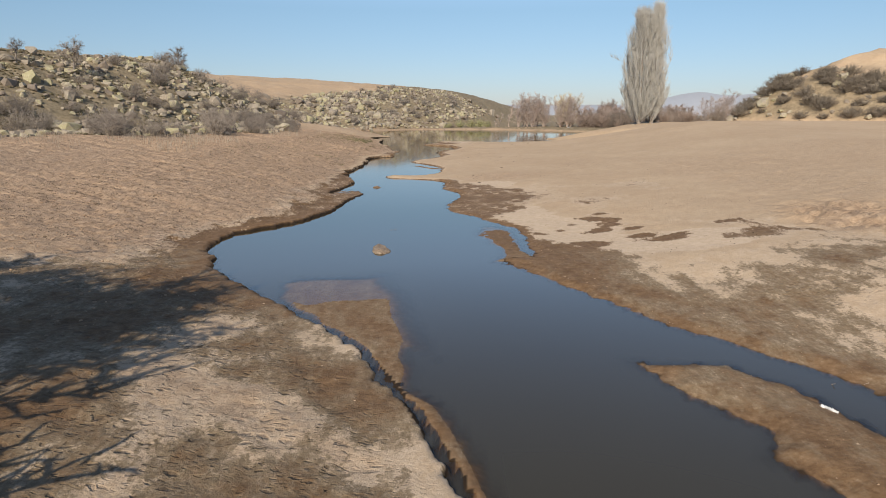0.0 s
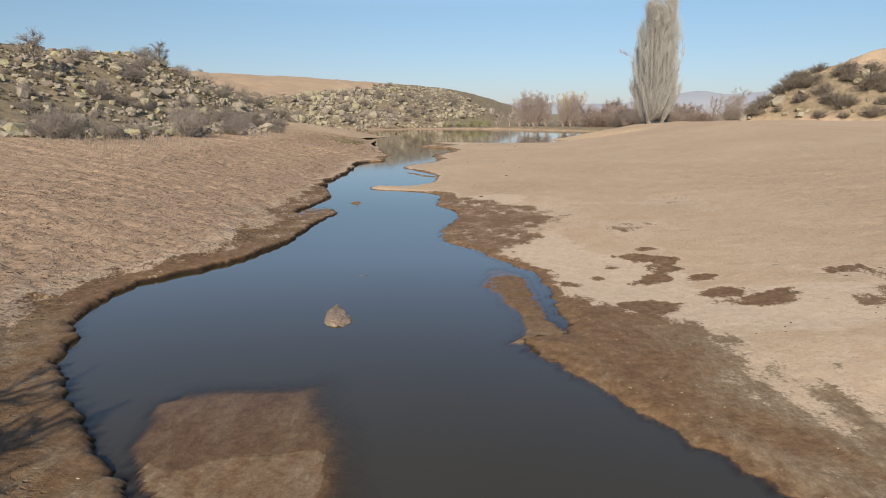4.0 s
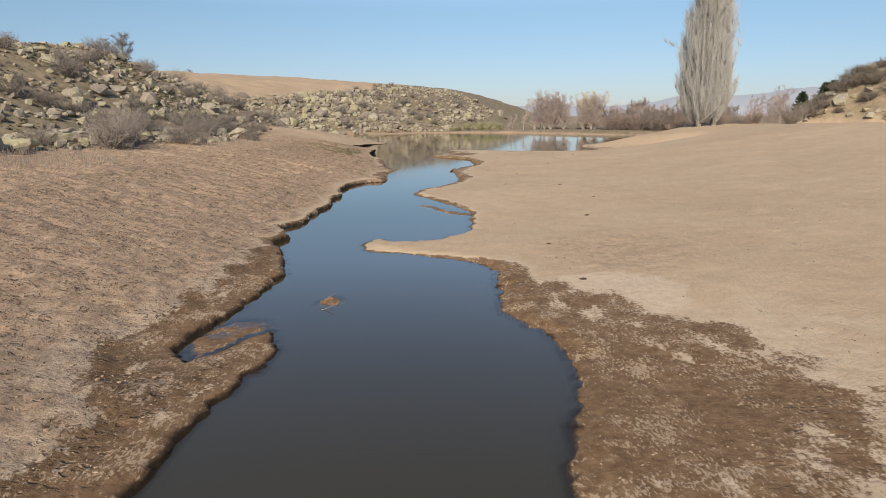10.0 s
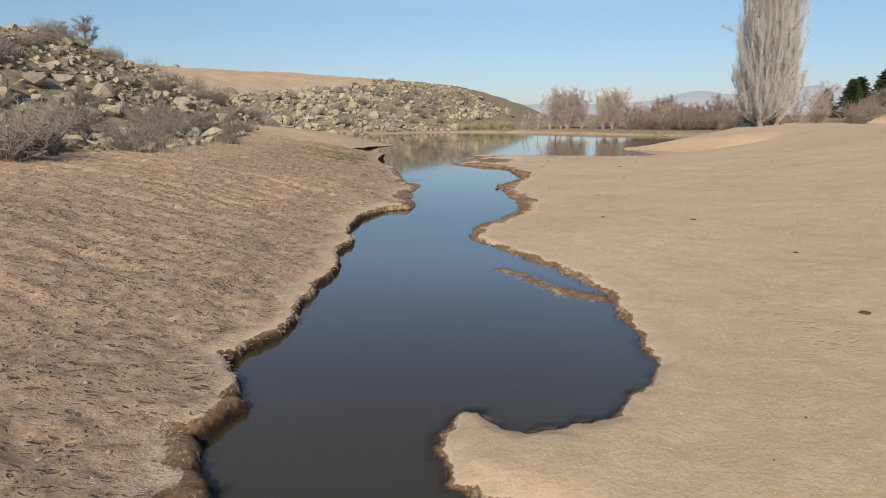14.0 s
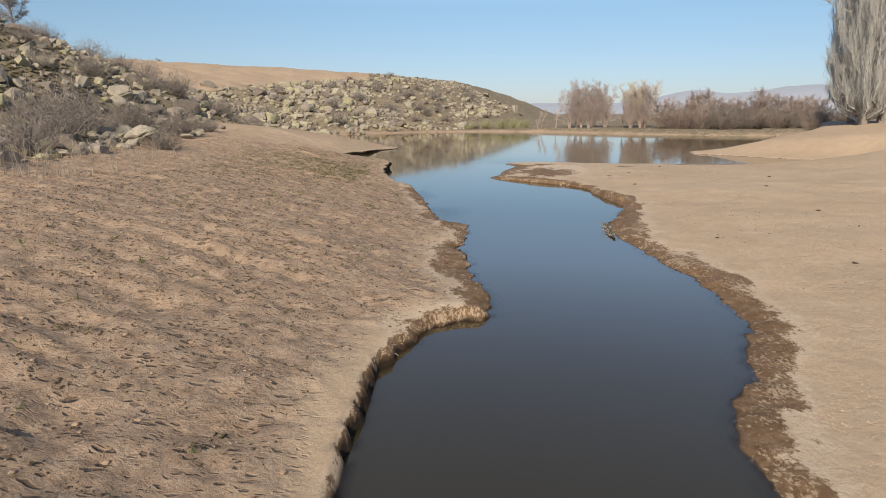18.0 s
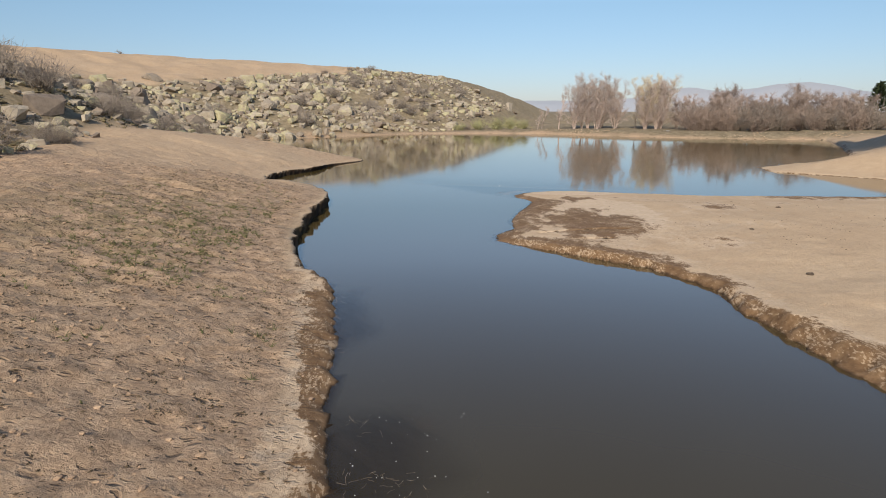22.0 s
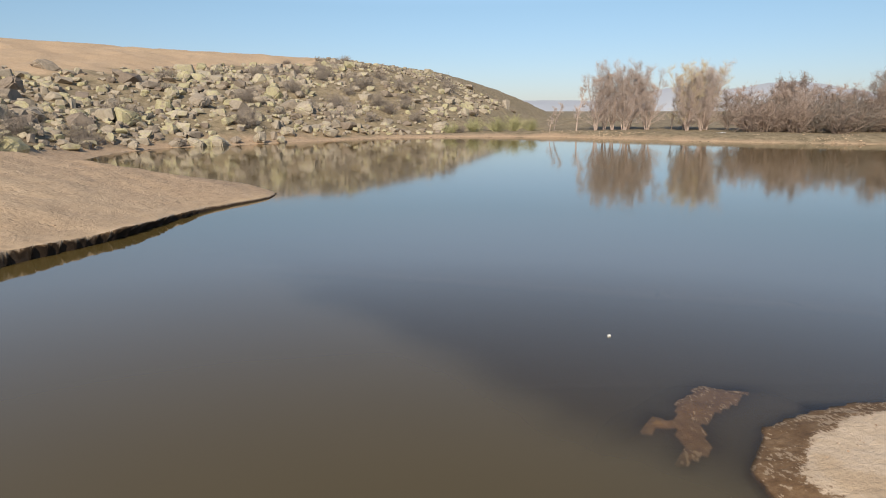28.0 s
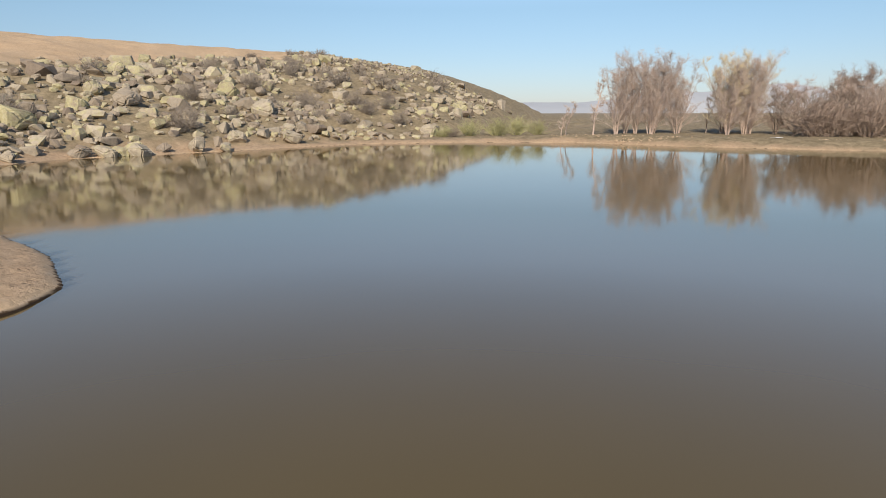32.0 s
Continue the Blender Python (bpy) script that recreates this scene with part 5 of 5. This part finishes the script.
for (x, y), pz in zip(spot[kept], z[kept]):
    for _ in range(3):
        start = Vector((x + stalks.rng.gauss(0, 0.12), y + stalks.rng.gauss(0, 0.12), pz - 0.03))
        stalks.limb(stalks.path(start, Vector((stalks.rng.gauss(0, 0.15), stalks.rng.gauss(0, 0.15), 1)), stalks.rng.uniform(0.35, 0.9), 2, 0.0, 0.08), 0.014, 0.006, 3)
tagged(new("dry_stalks", stalks.mesh("dry_stalks", M_STRAW)), "pale dry weed stalks standing at the foot of the hill", "dry grass", kind="stuff")

wet_rock, nt, bs = material("damp_stone", 0.75)
nt.links.new(ramp(nt, [(0.3, (0.15, 0.10, 0.066)), (0.55, (0.29, 0.215, 0.15)), (0.7, (0.42, 0.33, 0.24))], noise_tex(nt, where(nt), 5, 8, 0.7)), bs.inputs["Base Color"])
bump(nt, bs, noise_tex(nt, where(nt), 9, 8, 0.7), 0.7, 0.04)


def stone_mesh(name, seed, mat):
    """A tapering slab that comes to a blunt point at one end."""
    bm = bmesh.new()
    bmesh.ops.create_icosphere(bm, subdivisions=4, radius=0.5)
    for v in bm.verts:
        t = v.co.y + 0.5
        v.co.x *= 1.2 - 1.08 * t
        v.co.z *= 0.75 - 0.4 * t
        v.co += v.co.normalized() * (noise.fractal(v.co * 2.6 + Vector((seed, 0, 0)), 0.8, 2.1, 5) * 0.09)
    me = bpy.data.meshes.new(name)
    bm.to_mesh(me)
    bm.free()
    me.materials.append(mat)
    return me


ob = new("stone", stone_mesh("stone", 3, wet_rock))
ob.matrix_world = Matrix.LocRotScale((2.28, 30.1, -0.02), Euler((0, 0, radians(12))), (0.74, 1.75, 0.52))
tagged(ob, "brown pointed stone standing out of the water", "stone")

blade, nt, bs = material("young_grass", 0.8)
nt.links.new(ramp(nt, [(0.3, (0.07, 0.08, 0.025)), (0.7, (0.19, 0.18, 0.07))], noise_tex(nt, where(nt), 3, 4)), bs.inputs["Base Color"])

# litter and driftwood at the water's edge
white, nt, bs = material("white_plastic", 0.45, 0.5)
nt.links.new(ramp(nt, [(0.3, (0.62, 0.61, 0.58)), (0.7, (0.82, 0.82, 0.80))], noise_tex(nt, where(nt), 20, 4)), bs.inputs["Base Color"])


def rag(name, x, y, z, length, width, turn, seed, label):
    """A crumpled strip of thin sheet with some body to it."""
    bm = bmesh.new()
    bmesh.ops.create_grid(bm, x_segments=14, y_segments=5, size=0.5)
    for v in bm.verts:
        u = v.co.x
        v.co = Vector((u * length, v.co.y * width * (1 + 0.7 * noise.noise((u * 4, seed, 0))) + 0.25 * width * math.sin(u * 7 + seed), 0.06 + 0.05 * noise.noise((u * 9, v.co.y * 6, seed))))
    bmesh.ops.solidify(bm, geom=bm.faces[:], thickness=0.02)
    me = bpy.data.meshes.new(name)
    bm.to_mesh(me)
    bm.free()
    me.materials.append(white)
    ob = new(name, me)
    ob.matrix_world = pose(x, y, z, 0, 0, turn)
    return tagged(ob, label, "litter")


rag("plastic_sheet", 10.75, 18.2, height_at(10.75, 18.2) - 0.03, 0.26, 0.045, -55, 3, "torn white plastic sheet lying on the mud island")
rag("plastic_scrap", 1.03, 119.05, -0.05, 0.05, 0.03, 30, 8, "small white plastic scrap floating on the water")
rag("plastic_sack", 35.6, 190.5, height_at(35.6, 190.5), 0.9, 0.7, 20, 5, "white plastic sack discarded on the far bank")
drift = new("driftwood")
for k in range(7):
    w = Wood(500 + k)
    r = random.Random(k)
    pts = w.path(Vector((r.uniform(-0.3, 0.3), r.uniform(-0.25, 0.25), 0.04)), Vector((r.gauss(0, 1), r.gauss(0, 0.6), 0.18)), r.uniform(0.25, 0.6), 4, 0.0, 0.2)
    w.limb(pts, 0.014, 0.005, 5)
    part("stick", w.mesh("stick", M_TWIG), drift)
drift.matrix_basis = pose(11.55, 19.35, height_at(11.55, 19.35))
tagged(drift, "pale tangle of dry sticks at the water's edge", "driftwood")
for k, (x, y) in enumerate(((-4.5, 95.9), (-4.6, 97.2), (-4.1, 94.2), (-2.95, 89.8), (-2.65, 89.9), (-3.25, 89.9), (-3.35, 91.3), (-2.75, 88.1))):
    sprig = new("water_weed")
    r = random.Random(600 + k)
    w = Wood(600 + k)
    for _ in range(11):
        a = r.uniform(0, 6.28)
        w.limb(w.path(Vector((r.uniform(-0.25, 0.25), r.uniform(-0.3, 0.3), -0.03)), Vector((math.cos(a), math.sin(a), 0.3)), r.uniform(0.06, 0.18), 3, -0.05, 0.25), 0.004, 0.002, 3)
    part("stem", w.mesh("stem", M_SHRUB), sprig)
    sprig.matrix_basis = pose(x, y, 0.0)
    tagged(sprig, "dry floating weed stems in clear shallows", "weed", "weeds in the shallows")

# flecks of foam and straw adrift by the west bank
adrift = np.array([(rng.gauss(-3.0, 0.55), rng.gauss(89.0, 2.2)) for _ in range(85)] + [(rng.uniform(-3.3, -1.0), rng.uniform(62.5, 70.0)) for _ in range(36)])
flecks = [(x, y, 0.0, rng.uniform(0.008, 0.024)) for (x, y), z in zip(adrift, soil_heights(adrift)) if z < -0.02]
tagged(join_lumps("floating_flecks", flecks, crumbs, white, 0.25, 0.4, 9), "pale flecks of foam and straw on the water", "flecks", kind="stuff")

# a drift of reeds and sticks along the east margin
reeds = new("reed_drift")
heap = bmesh.new()
bmesh.ops.create_icosphere(heap, subdivisions=4, radius=0.5)
for v in heap.verts:
    v.co += v.co.normalized() * noise.fractal(Vector((v.co.x * 4, v.co.y * 14, v.co.z * 4)), 0.7, 2.1, 5) * 0.3
    v.co = Vector((v.co.x * 0.24 * (0.7 - 0.5 * v.co.y), v.co.y * 2.4, v.co.z * 0.2))
heap_mesh = bpy.data.meshes.new("heap")
heap.to_mesh(heap_mesh)
heap.free()
heap_mesh.materials.append(M_DARK_TWIG)
part("mud_core", heap_mesh, reeds, "matted mud and rotten reed")
for k in range(90):
    w = Wood(800 + k)
    r = w.rng
    y = r.uniform(-1.25, 1.2)
    a = 1.57 + r.gauss(0, 0.75)
    start = Vector((r.gauss(0, 0.09) * (0.9 - 0.35 * y), y, 0.06 + r.uniform(-0.03, 0.04)))
    w.limb(w.path(start, Vector((math.cos(a), math.sin(a), r.uniform(-0.15, 0.25))), r.uniform(0.08, 0.3), 3, 0.0, 0.12), r.uniform(0.005, 0.01), 0.003, 4)
    part("reed", w.mesh("reed", (M_BUD, M_SHRUB, blade, M_TWIG)[k % 4]), reeds)
reeds.matrix_basis = pose(2.42, 86.2, 0.0, 0, 0, -7)
tagged(reeds, "grey-green drift of dead reeds and sticks in the shallows", "driftwood")

# dark dung pats on the east flat
dung, nt, bs = material("dark_dung", 0.95)
nt.links.new(ramp(nt, [(0.3, (0.05, 0.035, 0.022)), (0.7, (0.13, 0.09, 0.06))], noise_tex(nt, where(nt), 12, 5)), bs.inputs["Base Color"])
pat_mesh = crumb_mesh(44)
pat_mesh.materials.append(dung)
spots = [(6.3, 50.2), (5.2, 84.0), (14.7, 100.2), (6.0, 54.7), (5.85, 73.3), (8.4, 60.5), (9.8, 66.0), (7.2, 80.5), (10.5, 88.0), (12.0, 95.0), (8.0, 104.0), (11.5, 109.0), (6.8, 98.5), (9.0, 72.0)]
for x, y in spots:
    ob = new("dung_pat", pat_mesh)
    s = rng.uniform(0.2, 0.34)
    ob.matrix_world = Matrix.LocRotScale((x, y, height_at(x, y) + 0.01), Euler((0, 0, rng.uniform(0, 6))), (s, s * 0.8, s * 0.35))
    tagged(ob, "dark dried dung pat on the pale mud", "dung", "dung pats on the flat")

# thin green growth on the trodden field
spot = rs.uniform((-14, 58), (-4.2, 112), (12000, 2))
z, d, side, e, sw, se, rough, isl = land(spot[:, 0], spot[:, 1])
lush = np.exp(-((spot[:, 0] + 8.8) / 2.8) ** 2 - ((spot[:, 1] - 102.5) / 6.5) ** 2) + 0.09
lush = lush * smooth(-0.15, 0.2, fbm(spot[:, 0], spot[:, 1], 2.2, 161, 3)) * (e > 1.0) * (sw < 0.5)
tufts = Wood(77)
kept = rs.random_sample(len(spot)) < lush
for (x, y), pz in zip(spot[kept], z[kept]):
    for _ in range(5):
        a = tufts.rng.uniform(0, 6.28)
        tufts.limb(tufts.path(Vector((x, y, pz - 0.01)), Vector((math.cos(a) * 0.8, math.sin(a) * 0.8, 1)), tufts.rng.uniform(0.07, 0.19), 2, -0.2, 0.2), 0.009, 0.002, 3)
tagged(new("sparse_grass", tufts.mesh("sparse_grass", blade)), "short thin green grass sprouting from dry soil", "grass", kind="stuff")
for k, (x, y, turn) in enumerate(((2.4, 33.7, 20), (-0.1, 47.8, 10), (-0.25, 48.6, 70))):
    w = Wood(700 + k)
    w.limb(w.path(Vector((-0.16, 0, 0.0)), Vector((1, 0.1, 0.1 + 0.5 * (k == 2))), 0.34, 4, 0.0, 0.2), 0.012, 0.004, 5)
    w.limb(w.path(Vector((0.0, 0, 0.01)), Vector((0.7, 0.6, 0.3)), 0.16, 3, 0.0, 0.2), 0.008, 0.003, 4)
    ob = new("floating_twig", w.mesh("floating_twig", M_SHRUB))
    ob.matrix_world = pose(x, y, 0.0, 0, 0, turn)
    tagged(ob, "thin pale twig lying in the water", "twig", "twigs in the water")

# far hills, the haze put into their colour
def far_ridge(name, rows, depth, label):
    verts, faces = [], []
    for i, (x, y, h) in enumerate(rows):
        verts += [(x, y, -5), (x * 1.01, y + depth * 0.5, h), (x * 1.05, y + depth, -5)]
    for i in range(len(rows) - 1):
        a = 3 * i
        faces += [(a, a + 3, a + 4, a + 1), (a + 1, a + 4, a + 5, a + 2)]
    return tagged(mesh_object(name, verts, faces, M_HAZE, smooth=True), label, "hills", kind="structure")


ridge = []
for i in range(90):
    a = radians(-6 + 70 * i / 89)
    h = 34 + 48 * math.exp(-((math.degrees(a) - 31) / 5.0) ** 2) + 34 * math.exp(-((math.degrees(a) - 22) / 3.5) ** 2) + 5 * noise.noise((i * 0.4, 0, 0))
    ridge.append((1900 * math.sin(a), 1900 * math.cos(a), h))
far_ridge("backdrop", ridge, 500, "distant hills coloured hazy blue on the horizon")
for me in [m for m in bpy.data.meshes if m.users == 0]:
    bpy.data.meshes.remove(me)
